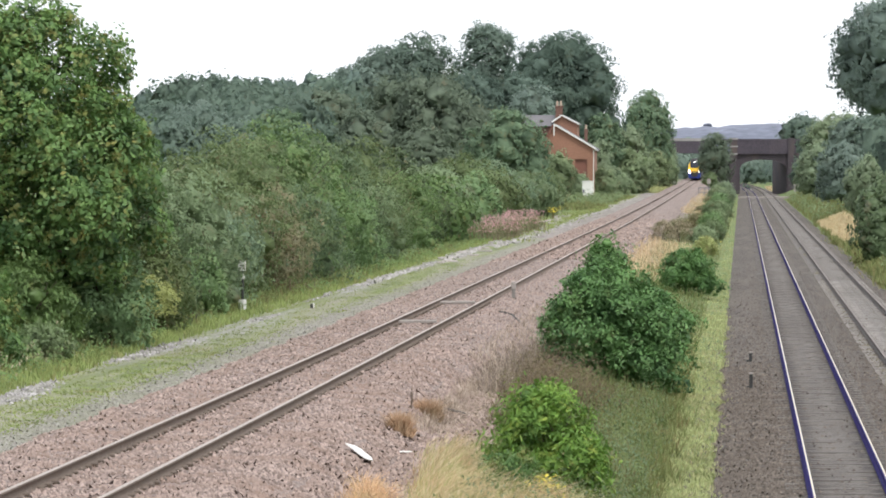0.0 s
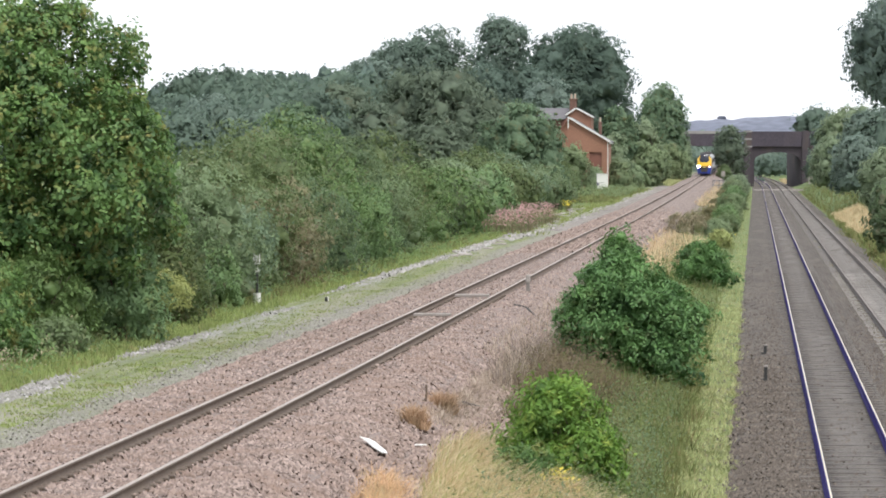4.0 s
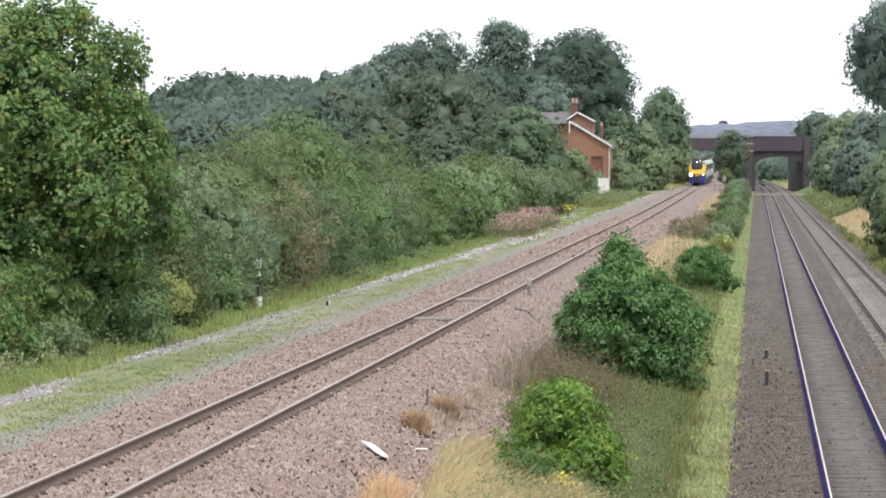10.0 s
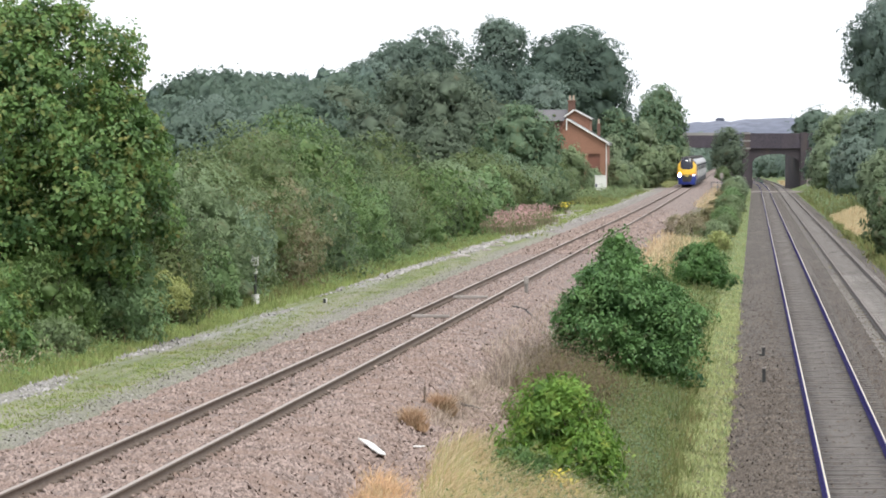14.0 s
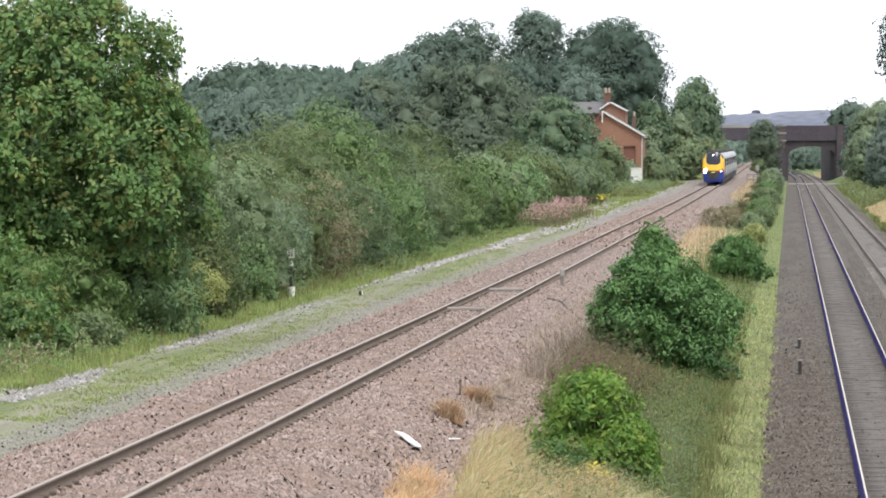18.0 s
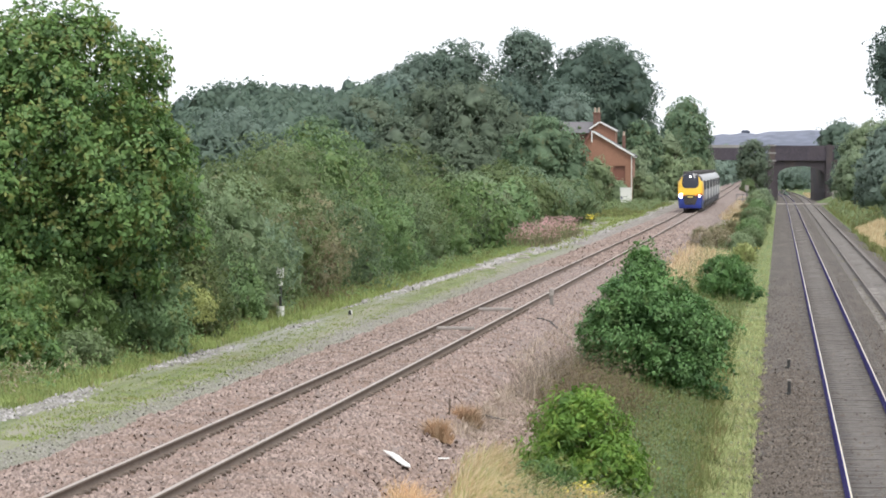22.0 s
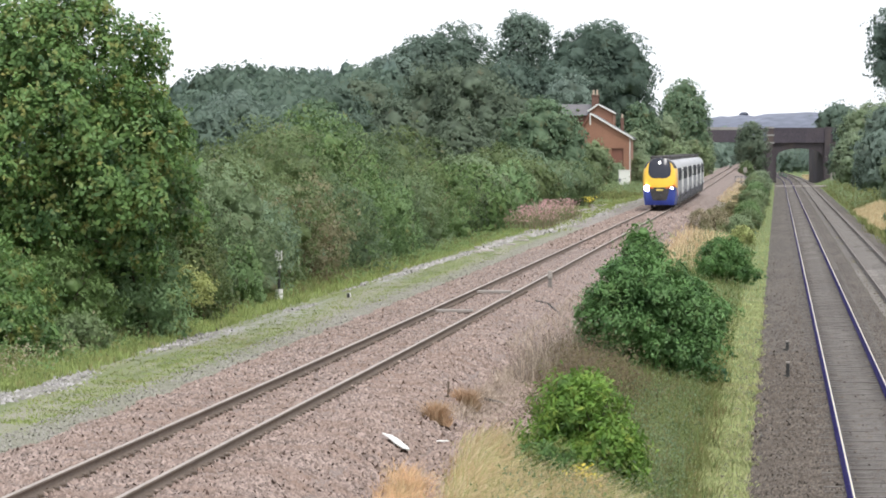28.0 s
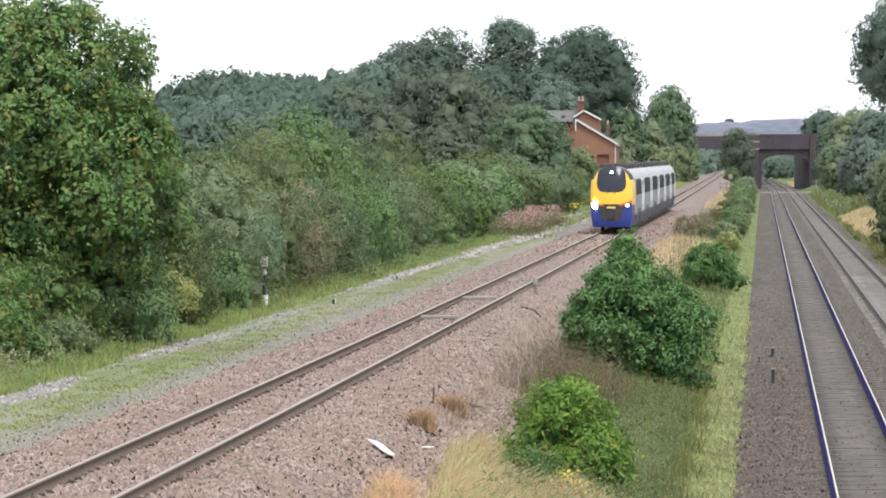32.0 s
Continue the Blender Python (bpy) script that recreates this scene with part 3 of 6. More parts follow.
L_BROWNISH = foliage("brownish_scrub_leaves", (0.14, 0.132, 0.07), (0.262, 0.242, 0.13), (0.23, 0.175, 0.11), 0.16, 0.5, through=0.4)
# blue raised a little to tint these farther leaves with haze
L_MID = foliage("dull_green_leaves", (0.1, 0.163, 0.1), (0.185, 0.263, 0.152), (0.2, 0.2, 0.1), 0.1, 0.5, 0.8, 0.4)
L_LIME = foliage("lime_green_leaves", (0.05, 0.135, 0.027), (0.202, 0.335, 0.057), (0.34, 0.42, 0.085), 0.12, 1.6, vary=0.1, contrast=0.34)
# the oak colours are lifted and blued: distance haze mixed in
L_OAK = foliage("hazed_oak_leaves", (0.118, 0.172, 0.144), (0.172, 0.23, 0.186), (0.14, 0.16, 0.11), 0.06, 0.2, 0.9, 0.45)
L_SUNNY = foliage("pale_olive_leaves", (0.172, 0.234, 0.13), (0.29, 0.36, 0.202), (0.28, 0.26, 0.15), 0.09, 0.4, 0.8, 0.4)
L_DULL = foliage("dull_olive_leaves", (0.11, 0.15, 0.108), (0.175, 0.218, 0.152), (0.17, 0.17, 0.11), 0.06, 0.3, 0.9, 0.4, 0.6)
# far wood, plantation and far scrub: haze painted into the leaf colours
L_FAR = foliage("hazed_wood_leaves", (0.132, 0.188, 0.155), (0.19, 0.25, 0.198), (0.18, 0.2, 0.15), 0.05, 0.15, 0.9, 0.45)
L_PINE = foliage("hazed_plantation_needles", (0.10, 0.148, 0.128), (0.132, 0.182, 0.155), (0.15, 0.18, 0.155), 0.02, 0.05, 0.9)
L_HAZY = foliage("hazed_scrub_leaves", (0.195, 0.26, 0.168), (0.305, 0.372, 0.236), (0.21, 0.22, 0.14), 0.08, 0.3, 0.9, 0.45)

# the big maple on the verge
tree("maple_tree", -19.25, 121, 4.4, 8.9, 0.6, L_MAPLE, 0.135, 66000, 11, "tall spreading maple with dense dark green leaves", lobes=40, trunk_r=0.2, squash=0.7, full=0.0, inner=0.5, boughs=380, share=0.36, loose=0.02, crisp=0.3, slim=0.72, taper=2.7, belly=0.4, level=0.3)
for x, y, r, h, ml, n, seed, lb in ((-18.0, 117.5, 1.6, 2.6, L_FRESH, 8000, 12, "fresh green bush under the tall maple"), (-20.2, 121, 2.2, 2.8, L_MAPLE, 8000, 15, "low dark bush under the tall maple"),
                                    (-19.3, 114.5, 1.8, 2.9, L_MAPLE, 8000, 13, "low dark bush under the tall maple"), (-17.7, 107.5, 1.2, 1.7, L_MAPLE, 5000, 16, "low dark bush under the tall maple"),
                                    (-18.9, 104.5, 1.4, 2.2, L_SCRUB, 6000, 17, "tangled olive bush beside the tall maple"), (-16.55, 121.5, 1.25, 3.4, L_FRESH, 8000, 19, "slim fresh green bush at the edge of the tall maple"), (-16.9, 112.5, 0.8, 1.1, L_SCRUB, 3000, 18, "low olive bush under the tall maple")):
    bush("understory_bush", x, y, r, h, ml, 0.12, n, seed, lb, "bushes under the maple", lobes=14, boughs=110, full=0.4, inner=0.3, loose=0.25, belly=0.25, taper=2.0)
bush("sapling", -15.8, 124, 0.95, 1.85, L_OLIVE, 0.08, 3000, 14, "small olive sapling with thin forked stems on the verge", low=0.7, full=0.0, boughs=45, lobes=8, loose=0.35, belly=0.4, taper=1.6)

# the hedge of scrub along the high line: across, along, radius, height, kind
HEDGE = [(-16.6, 133, 1.7, 3.2, 0), (-18.8, 138, 2.6, 5.0, 1), (-17.3, 146, 1.4, 2.8, 2), (-19.0, 152, 2.8, 5.2, 0), (-17.6, 160.5, 1.9, 3.6, 1), (-19.2, 166, 2.9, 5.6, 0),
         (-17.0, 172, 2.0, 3.9, 3), (-19.6, 181, 3.1, 6.2, 0), (-17.0, 188, 2.1, 4.0, 1), (-19.8, 198, 3.2, 6.6, 2), (-17.2, 207, 2.2, 4.1, 2), (-19.8, 218, 3.2, 6.5, 1),
         (-17.4, 228, 2.2, 4.3, 0), (-19.8, 240, 3.1, 6.1, 0), (-17.5, 252, 2.3, 4.4, 2), (-20.0, 266, 3.1, 5.4, 1), (-17.6, 282, 2.4, 4.2, 2), (-20.2, 298, 3.2, 4.9, 0),
         (-17.8, 318, 2.5, 4.2, 2), (-20.6, 338, 3.4, 5.4, 0), (-18.4, 362, 2.7, 4.4, 0), (-21.0, 388, 3.5, 5.3, 1), (-19.2, 418, 2.9, 4.2, 0), (-21.8, 450, 3.4, 5.2, 1),
         (-21.8, 488, 3.0, 4.0, 0), (-23.2, 525, 3.3, 4.6, 0), (-25.4, 590, 3.0, 3.2, 1)]
HEDGE_LOOKS = [("bush", L_SCRUB, "dense olive green scrub bush on the verge"), ("hawthorn", L_THORN, "dense greyish green hawthorn on the verge"),
               ("willow_bush", L_FRESH, "fresh green willow bush among the scrub"),
               ("blackthorn", L_BROWNISH, "brownish olive blackthorn among the scrub")]
for i, (x, y, r, h, look_) in enumerate(HEDGE):
    r, h, x = 1.18 * r, 1.05 * h, x - (0.95 if x > -18.5 else 0.0)
    nm, ml, lb = HEDGE_LOOKS[look_]
    bush(nm, x, y, r, h, ml, 0.125 if y < 260 else 0.18, int((3300 * r + 500 * h) * (0.92 if y < 260 else 0.55)), 100 + i, lb, "scrub along the line", lobes=16, squash=0.7, slim=0.55, full=0.42, boughs=170 if y < 260 else 150, far=y > 260, loose=0.2, inner=0.15, share=0.44)
bush("willow_sapling", -16.75, 147, 0.7, 2.2, L_FRESH, 0.1, 3600, 90, "slim fresh green willow sapling beside the sign post", boughs=80)

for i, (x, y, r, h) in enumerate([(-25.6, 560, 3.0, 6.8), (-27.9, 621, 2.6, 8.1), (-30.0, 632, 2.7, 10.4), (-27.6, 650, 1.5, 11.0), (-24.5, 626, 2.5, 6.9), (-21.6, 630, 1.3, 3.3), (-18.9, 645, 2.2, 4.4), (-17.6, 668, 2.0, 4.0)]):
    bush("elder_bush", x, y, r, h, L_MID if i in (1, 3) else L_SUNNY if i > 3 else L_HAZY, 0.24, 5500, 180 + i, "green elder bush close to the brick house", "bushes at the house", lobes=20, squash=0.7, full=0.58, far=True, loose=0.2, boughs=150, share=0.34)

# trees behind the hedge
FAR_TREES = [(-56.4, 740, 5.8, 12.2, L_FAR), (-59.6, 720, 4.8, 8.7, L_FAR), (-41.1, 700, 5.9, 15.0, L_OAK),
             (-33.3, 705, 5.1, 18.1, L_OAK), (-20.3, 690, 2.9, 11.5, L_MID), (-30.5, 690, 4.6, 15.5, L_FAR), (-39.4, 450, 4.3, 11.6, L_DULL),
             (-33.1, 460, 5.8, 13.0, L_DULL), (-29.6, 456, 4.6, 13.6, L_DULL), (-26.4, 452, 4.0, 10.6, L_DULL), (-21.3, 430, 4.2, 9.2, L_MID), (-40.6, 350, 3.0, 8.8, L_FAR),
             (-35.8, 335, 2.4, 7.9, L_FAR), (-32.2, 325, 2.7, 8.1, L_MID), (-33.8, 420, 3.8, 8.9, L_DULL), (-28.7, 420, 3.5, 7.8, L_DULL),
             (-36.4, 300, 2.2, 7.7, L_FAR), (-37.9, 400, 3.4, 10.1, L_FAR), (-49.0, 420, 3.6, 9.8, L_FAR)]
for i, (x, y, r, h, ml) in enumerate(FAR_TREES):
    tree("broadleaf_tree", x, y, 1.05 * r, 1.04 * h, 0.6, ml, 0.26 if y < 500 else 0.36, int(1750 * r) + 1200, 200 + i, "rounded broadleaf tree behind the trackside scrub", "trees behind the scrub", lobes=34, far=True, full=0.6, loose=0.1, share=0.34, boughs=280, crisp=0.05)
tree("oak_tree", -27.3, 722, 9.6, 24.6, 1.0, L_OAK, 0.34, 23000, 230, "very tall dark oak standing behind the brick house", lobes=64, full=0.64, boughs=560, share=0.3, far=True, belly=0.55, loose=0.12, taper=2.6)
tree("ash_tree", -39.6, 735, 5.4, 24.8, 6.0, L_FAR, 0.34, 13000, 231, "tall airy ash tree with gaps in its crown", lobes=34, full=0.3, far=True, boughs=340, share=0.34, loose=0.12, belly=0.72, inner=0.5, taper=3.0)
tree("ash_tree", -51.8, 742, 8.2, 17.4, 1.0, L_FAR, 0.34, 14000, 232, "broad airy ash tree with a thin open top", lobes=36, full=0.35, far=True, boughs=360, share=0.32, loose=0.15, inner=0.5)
tree("sycamore_tree", -17.2, 850, 5.5, 17.4, 0.5, L_MID, 0.33, 12000, 234, "tall green sycamore beside the road bridge", lobes=36, full=0.6, boughs=300, share=0.32, far=True, loose=0.15)
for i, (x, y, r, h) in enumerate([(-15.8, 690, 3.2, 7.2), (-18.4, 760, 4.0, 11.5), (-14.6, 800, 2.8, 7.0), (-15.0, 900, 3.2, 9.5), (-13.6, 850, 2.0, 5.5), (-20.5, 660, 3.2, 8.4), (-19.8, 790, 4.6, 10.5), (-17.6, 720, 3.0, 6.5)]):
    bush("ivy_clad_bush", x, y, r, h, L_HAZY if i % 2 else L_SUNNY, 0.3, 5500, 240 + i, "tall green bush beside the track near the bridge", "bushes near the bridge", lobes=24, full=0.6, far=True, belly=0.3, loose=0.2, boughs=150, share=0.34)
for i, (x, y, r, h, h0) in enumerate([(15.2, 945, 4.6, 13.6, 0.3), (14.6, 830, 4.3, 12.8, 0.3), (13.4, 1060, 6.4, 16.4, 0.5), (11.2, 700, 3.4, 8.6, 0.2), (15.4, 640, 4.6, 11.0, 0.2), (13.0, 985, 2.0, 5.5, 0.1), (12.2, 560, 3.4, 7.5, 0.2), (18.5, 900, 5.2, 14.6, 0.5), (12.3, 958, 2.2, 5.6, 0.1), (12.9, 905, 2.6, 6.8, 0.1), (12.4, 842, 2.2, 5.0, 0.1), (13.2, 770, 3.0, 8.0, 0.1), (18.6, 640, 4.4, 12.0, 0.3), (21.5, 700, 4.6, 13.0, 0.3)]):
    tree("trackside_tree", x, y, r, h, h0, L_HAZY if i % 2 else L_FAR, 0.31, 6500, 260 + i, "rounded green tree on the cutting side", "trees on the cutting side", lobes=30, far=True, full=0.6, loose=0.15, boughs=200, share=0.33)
tree("oak_tree", 16.8, 520, 7.6, 23.0, 8.8, L_OAK, 0.28, 20000, 270, "tall dark oak overhanging the cutting side", lobes=56, full=0.64, boughs=520, share=0.3, far=True, loose=0.12)
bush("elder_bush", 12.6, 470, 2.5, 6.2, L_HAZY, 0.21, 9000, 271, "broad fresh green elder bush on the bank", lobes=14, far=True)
bush("hedge_bush", 9.4, 305, 2.3, 4.9, L_THORN, 0.17, 10000, 272, "clipped dense green bush beside the ballast", lobes=14, far=True)
bush("hedge_bush", 10.5, 345, 2.6, 5.4, L_THORN, 0.18, 9500, 273, "dense green bush on the bank", lobes=14, far=True)


# ---- the bank between the lines: bushes ----
L_DRY = foliage("dry_brown_leaves", (0.24, 0.19, 0.125), (0.34, 0.285, 0.19), (0.18, 0.19, 0.09), 0.2)
bush("dogwood_bush", -3.12, 125, 2.06, 3.55, L_DEEP, 0.105, 34000, 300, "large rounded deep green bush on the bank", lobes=30, squash=0.7, full=0.25, inner=0.45, boughs=250, share=0.36, belly=0.3, loose=0.3, taper=2.5, crisp=0.16, lean=(-0.5, 0), level=0.7, low=0.3)
bush("dogwood_bush", -4.4, 151, 1.0, 3.8, L_DEEP, 0.11, 9000, 301, "narrow green bush behind the large one", lobes=14, full=0.5, loose=0.3)
bush("lime_green_bush", -3.15, 82.0, 1.04, 2.5, L_LIME, 0.125, 12500, 302, "bright lime green bush with long leaves", lobes=20, slim=0.3, squash=0.75, full=0.35, lean=(-0.45, 0), inner=0.3, boughs=120, share=0.42, loose=0.3, taper=2.3, belly=0.3, crisp=0.3)
bush("dogwood_bush", -2.5, 222, 1.55, 2.4, L_DEEP, 0.12, 12000, 303, "low wide deep green bush on the bank", lobes=16, full=0.5, loose=0.3)
for i, (x, y, r, h, ml, nm, lb) in enumerate([
        (-2.4, 322, 0.8, 1.2, L_OLIVE, "shrub", "loose olive shrub on the bank"), (-2.9, 350, 1.1, 1.5, L_SUNNY, "shrub", "pale olive shrub on the bank"),
        (-2.4, 385, 1.1, 1.6, L_SCRUB, "shrub", "green shrub on the bank"), (-2.6, 424, 1.2, 1.9, L_FRESH, "shrub", "green shrub with pale flowers on the bank"),
        (-2.3, 465, 1.1, 1.7, L_SUNNY, "shrub", "pale olive shrub on the bank"), (-2.8, 505, 1.4, 2.1, L_SCRUB, "shrub", "green shrub on the bank"),
        (-2.4, 550, 1.3, 2.0, L_SUNNY, "shrub", "pale olive shrub on the bank"), (-2.9, 600, 1.5, 2.4, L_FRESH, "shrub", "fresh green shrub on the bank"),
        (-2.6, 655, 1.6, 2.7, L_HAZY, "shrub", "green shrub near the bridge pier, tinted pale for haze"), (-3.4, 700, 1.7, 2.9, L_SUNNY, "shrub", "pale olive shrub near the bridge pier"),
        (-2.8, 750, 1.9, 3.4, L_HAZY, "shrub", "green shrub near the bridge pier, tinted pale for haze"), (-6.0, 900, 1.6, 3.0, L_SCRUB, "shrub", "low green shrub near the bridge pier")]):
    bush(nm, x, y, r, h, ml, 0.15 if y < 500 else 0.2, 5500, 310 + i, lb, "shrubs on the bank", lobes=18, squash=1.0, full=0.0, loose=0.5, inner=0.7, boughs=120, share=0.5, belly=0.1, taper=1.2)
BROWN_SCRUB = [(-4.3, 372, 1.0, 1.3), (-4.2, 445, 0.9, 1.1), (-4.3, 530, 0.9, 1.0), (-4.4, 640, 1.0, 1.2)]
for i, (x, y, r, h) in enumerate(BROWN_SCRUB):
    bush("brown_scrub", x, y, r, h, L_BROWNISH, 0.15, 3200, 370 + i, "loose brownish scrub on top of the bank", "brown scrub", lobes=14, squash=1.0, full=0.0, loose=0.5, inner=0.5, boughs=90, share=0.5, belly=0.1, taper=1.2)

for i, (x, y, r, h) in enumerate([(-5.5, 330, 1.0, 1.7), (-4.5, 342, 1.1, 2.1), (-5.0, 356, 0.9, 1.5)]):
    bush("dead_scrub", x, y, r, h, L_DRY, 0.11, 2200, 350 + i, "brownish half dead shrub on the bank", "dead shrubs", lobes=12, squash=1.0, full=0.0, loose=0.5)

tree("bridge_tree", -5.2, 955, 3.9, 11.4, 0.8, L_DULL, 0.3, 8500, 335, "small tree growing up before the bridge pier", lobes=22, far=True, full=0.5, belly=0.55, boughs=170, loose=0.25)

bush("low_shrub", -3.95, 79.6, 0.62, 1.15, L_MAPLE, 0.07, 4500, 340, "low dark olive shrub in the dry grass")


# ---- the brick house by the line ----
BRICK = surface("orange_red_brick", (0.36, 0.185, 0.125), (0.30, 0.155, 0.105), 0.5, 6, 0.9, stain=(0.27, 0.145, 0.10))
# bridge brick: a lilac haze tint is mixed into its dark colours
BRICK_DARK = surface("hazed_old_brick", (0.08, 0.066, 0.075), (0.062, 0.052, 0.06), 0.4, 6, 0.9, stain=(0.11, 0.085, 0.075))
SLATE = surface("grey_roof_slate", (0.165, 0.157, 0.165), (0.115, 0.11, 0.115), 0.8, 8, 0.7)
WHITE = painted("white_paint", (0.74, 0.73, 0.70), 0.5)
DOOR_RED = painted("brick_red_boards", (0.21, 0.085, 0.06), 0.6)
BRICK_BROWN = surface("brown_old_brick", (0.19, 0.105, 0.08), (0.15, 0.085, 0.068), 0.5, 6, 0.9)
POT = surface("pale_clay", (0.52, 0.42, 0.33), (0.42, 0.33, 0.26), 2, 20, 0.9)


def gable_house(name, x0, x1, xa, y0, y1, z0, zl, zr, za, label, over=0.35, door=None):
    """A house whose gable looks along the line: eaves at zl and zr, the ridge at xa and za."""
    h = thing(name, (0, 0, 0), label, "house")
    bm = bmesh.new()
    if door:
        dx0, dx1, dz = door
        prism(bm, [(x0, z0), (dx0, z0), (dx0, dz), (dx1, dz), (dx1, z0), (x1, z0), (x1, zr), (xa, za), (x0, zl)], y0, y1)
    else:
        prism(bm, [(x0, z0), (x1, z0), (x1, zr), (xa, za), (x0, zl)], y0, y1)
    part("wall", bm, BRICK, h)
    if door:
        part("door", boxed(door[0], door[1], y0 + 0.25, y0 + 0.33, z0, door[2]), DOOR_RED, h, "brick red boarded door")
        part("lintel", boxed(door[0] - 0.25, door[1] + 0.25, y0 - 0.02, y0 + 0.24, door[2], door[2] + 0.3), BRICK, h)
    for nm, xe, ze in (("roof", x0, zl), ("roof", x1, zr)):
        d = Vector((xe - xa, 0, ze - za)).normalized()
        up = Vector((-d.z, 0, d.x)) if d.x > 0 else Vector((d.z, 0, -d.x))
        a, e = Vector((xa, 0, za)) + 0.01 * up, Vector((xe, 0, ze)) + over * d + 0.01 * up
        roof = part(nm, prism(bmesh.new(), [(a.x, a.z), (e.x, e.z), (e.x + up.x * 0.16, e.z + up.z * 0.16), (a.x + up.x * 0.16, a.z + up.z * 0.16)], y0 - over, y1 + over), SLATE, h)
        board = prism(bmesh.new(), [(a.x, a.z - 0.02), (e.x, e.z - 0.02), (e.x + up.x * 0.2, e.z + up.z * 0.2), (a.x + up.x * 0.2, a.z + up.z * 0.2)], y0 - over - 0.06, y0 - over - 0.01)
        part("bargeboard", board, WHITE if xe == x1 or not door else DOOR_RED, roof, "white painted bargeboard" if xe == x1 or not door else "red brown bargeboard")
    return h


HX, HY = -24.0, 640.0
house = gable_house("station_house", HX - 3.9, HX + 3.9, HX - 1.55, HY, HY + 14, 1.35, 7.2, 8.15, 11.35, "orange brick house with white edged slate roof", door=(HX + 1.35, HX + 3.0, 6.7))
part("finial", boxed(HX - 1.63, HX - 1.47, HY - 0.5, HY - 0.42, 9.9, 11.5, 0.02), WHITE, house, "white wooden finial")
part("drainpipe", rod(bmesh.new(), (HX + 3.85, HY - 0.08, 1.4), (HX + 3.85, HY - 0.08, 8.0), 0.06), WHITE, house, "white drainpipe")
part("gutter", boxed(HX + 4.05, HX + 4.2, HY - 0.3, HY + 14.2, 7.85, 7.97, 0.02), WHITE, house, "white gutter")
rear = gable_house("rear_house", HX - 2.15, HX + 1.05, HX - 1.05, HY + 15.2, HY + 25, 1.35, 12.0, 11.65, 12.75, "rear brick house with white bargeboards and a chimney")
ch = part("chimney", boxed(HX - 2.05, HX - 1.05, HY + 17, HY + 18, 11.5, 14.0, 0.03), BRICK_BROWN, rear, "tall brick chimney stack")
part("chimney_cap", boxed(HX - 2.15, HX - 0.95, HY + 16.9, HY + 18.1, 14.0, 14.2, 0.03), BRICK_BROWN, ch)
for px in (-1.8, -1.3):
    part("chimney_pot", rod(bmesh.new(), (HX + px, HY + 17.5, 14.2), (HX + px, HY + 17.5, 14.9), 0.17, 0.14, 10), POT, ch, "pale clay chimney pot")
small = part("chimney", boxed(HX + 2.25, HX + 2.7, HY + 10, HY + 10.5, 8.8, 10.9, 0.03), BRICK_BROWN, rear, "slim brick chimney")
part("chimney_pot", rod(bmesh.new(), (HX + 2.47, HY + 10.25, 10.9), (HX + 2.47, HY + 10.25, 11.5), 0.15, 0.12, 10), POT, small, "pale clay chimney pot")
wing = thing("side_wing", (0, 0, 0), "low side wing with a long grey slate roof", "house")
part("wall", boxed(HX - 7.2, HX - 2.2, HY + 16, HY + 22, 1.35, 11.4), BRICK_BROWN, wing)
bm = bmesh.new()
ends = [[bm.verts.new((x, y, z)) for y, z in ((HY + 15.6, 11.3), (HY + 22.4, 11.3), (HY + 19, 12.9))] for x in (HX - 7.5, HX - 2.2)]
bm.faces.new(ends[0])
bm.faces.new(ends[1])
for i in range(3):
    bm.faces.new((ends[0][i], ends[0][(i + 1) % 3], ends[1][(i + 1) % 3], ends[1][i]))
bmesh.ops.recalc_face_normals(bm, faces=bm.faces)
part("roof", bm, SLATE, wing)


# ---- the road bridge ----
# the iron's dark paint is lifted towards lilac to stand for haze
IRON = surface("hazed_bridge_iron", (0.078, 0.065, 0.083), (0.10, 0.083, 0.102), 0.3, 5, 0.8, 0.1, stain=(0.10, 0.08, 0.085))
COPING = surface("pale_coping_stone", (0.36, 0.34, 0.33), (0.26, 0.25, 0.24), 0.5, 6, 0.9)
BY = 1000.0
bridge = thing("road_bridge", (0, 0, 0), "dark road bridge of two girder spans on brick piers", "bridge")
part("pier", boxed(-6.9, -0.35, BY, BY + 9, -0.5, 8.4), BRICK_DARK, bridge, "dark brick pier between the lines")
bm = bmesh.new()
low_ring = [bm.verts.new((x, y, -0.5)) for x, y in ((9.6, BY), (17.5, BY), (17.5, BY + 22), (6.75, BY + 22))]
top_ring = [bm.verts.new((v.co.x, v.co.y, 8.4)) for v in low_ring]
bm.faces.new(low_ring)
bm.faces.new(top_ring)
for i in range(4):
    bm.faces.new((low_ring[i], low_ring[(i + 1) % 4], top_ring[(i + 1) % 4], top_ring[i]))
bmesh.ops.recalc_face_normals(bm, faces=bm.faces)
part("abutment", bm, BRICK_DARK, bridge)
arch = [(-0.9, 8.6)] + [(-0.5 + 10.2 * i / 16, 5.0 + 2.0 * math.sqrt(max(0.0, 1 - (i / 8 - 1) ** 2))) for i in range(17)] + [(10.4, 8.6)]
part("arch_ring", prism(bmesh.new(), arch, BY + 0.1, BY + 8.8), BRICK_DARK, bridge, "flat brick arch over the low lines")
part("abutment", boxed(-24.0, -14.8, BY, BY + 9, 0.9, 8.4), BRICK_DARK, bridge)
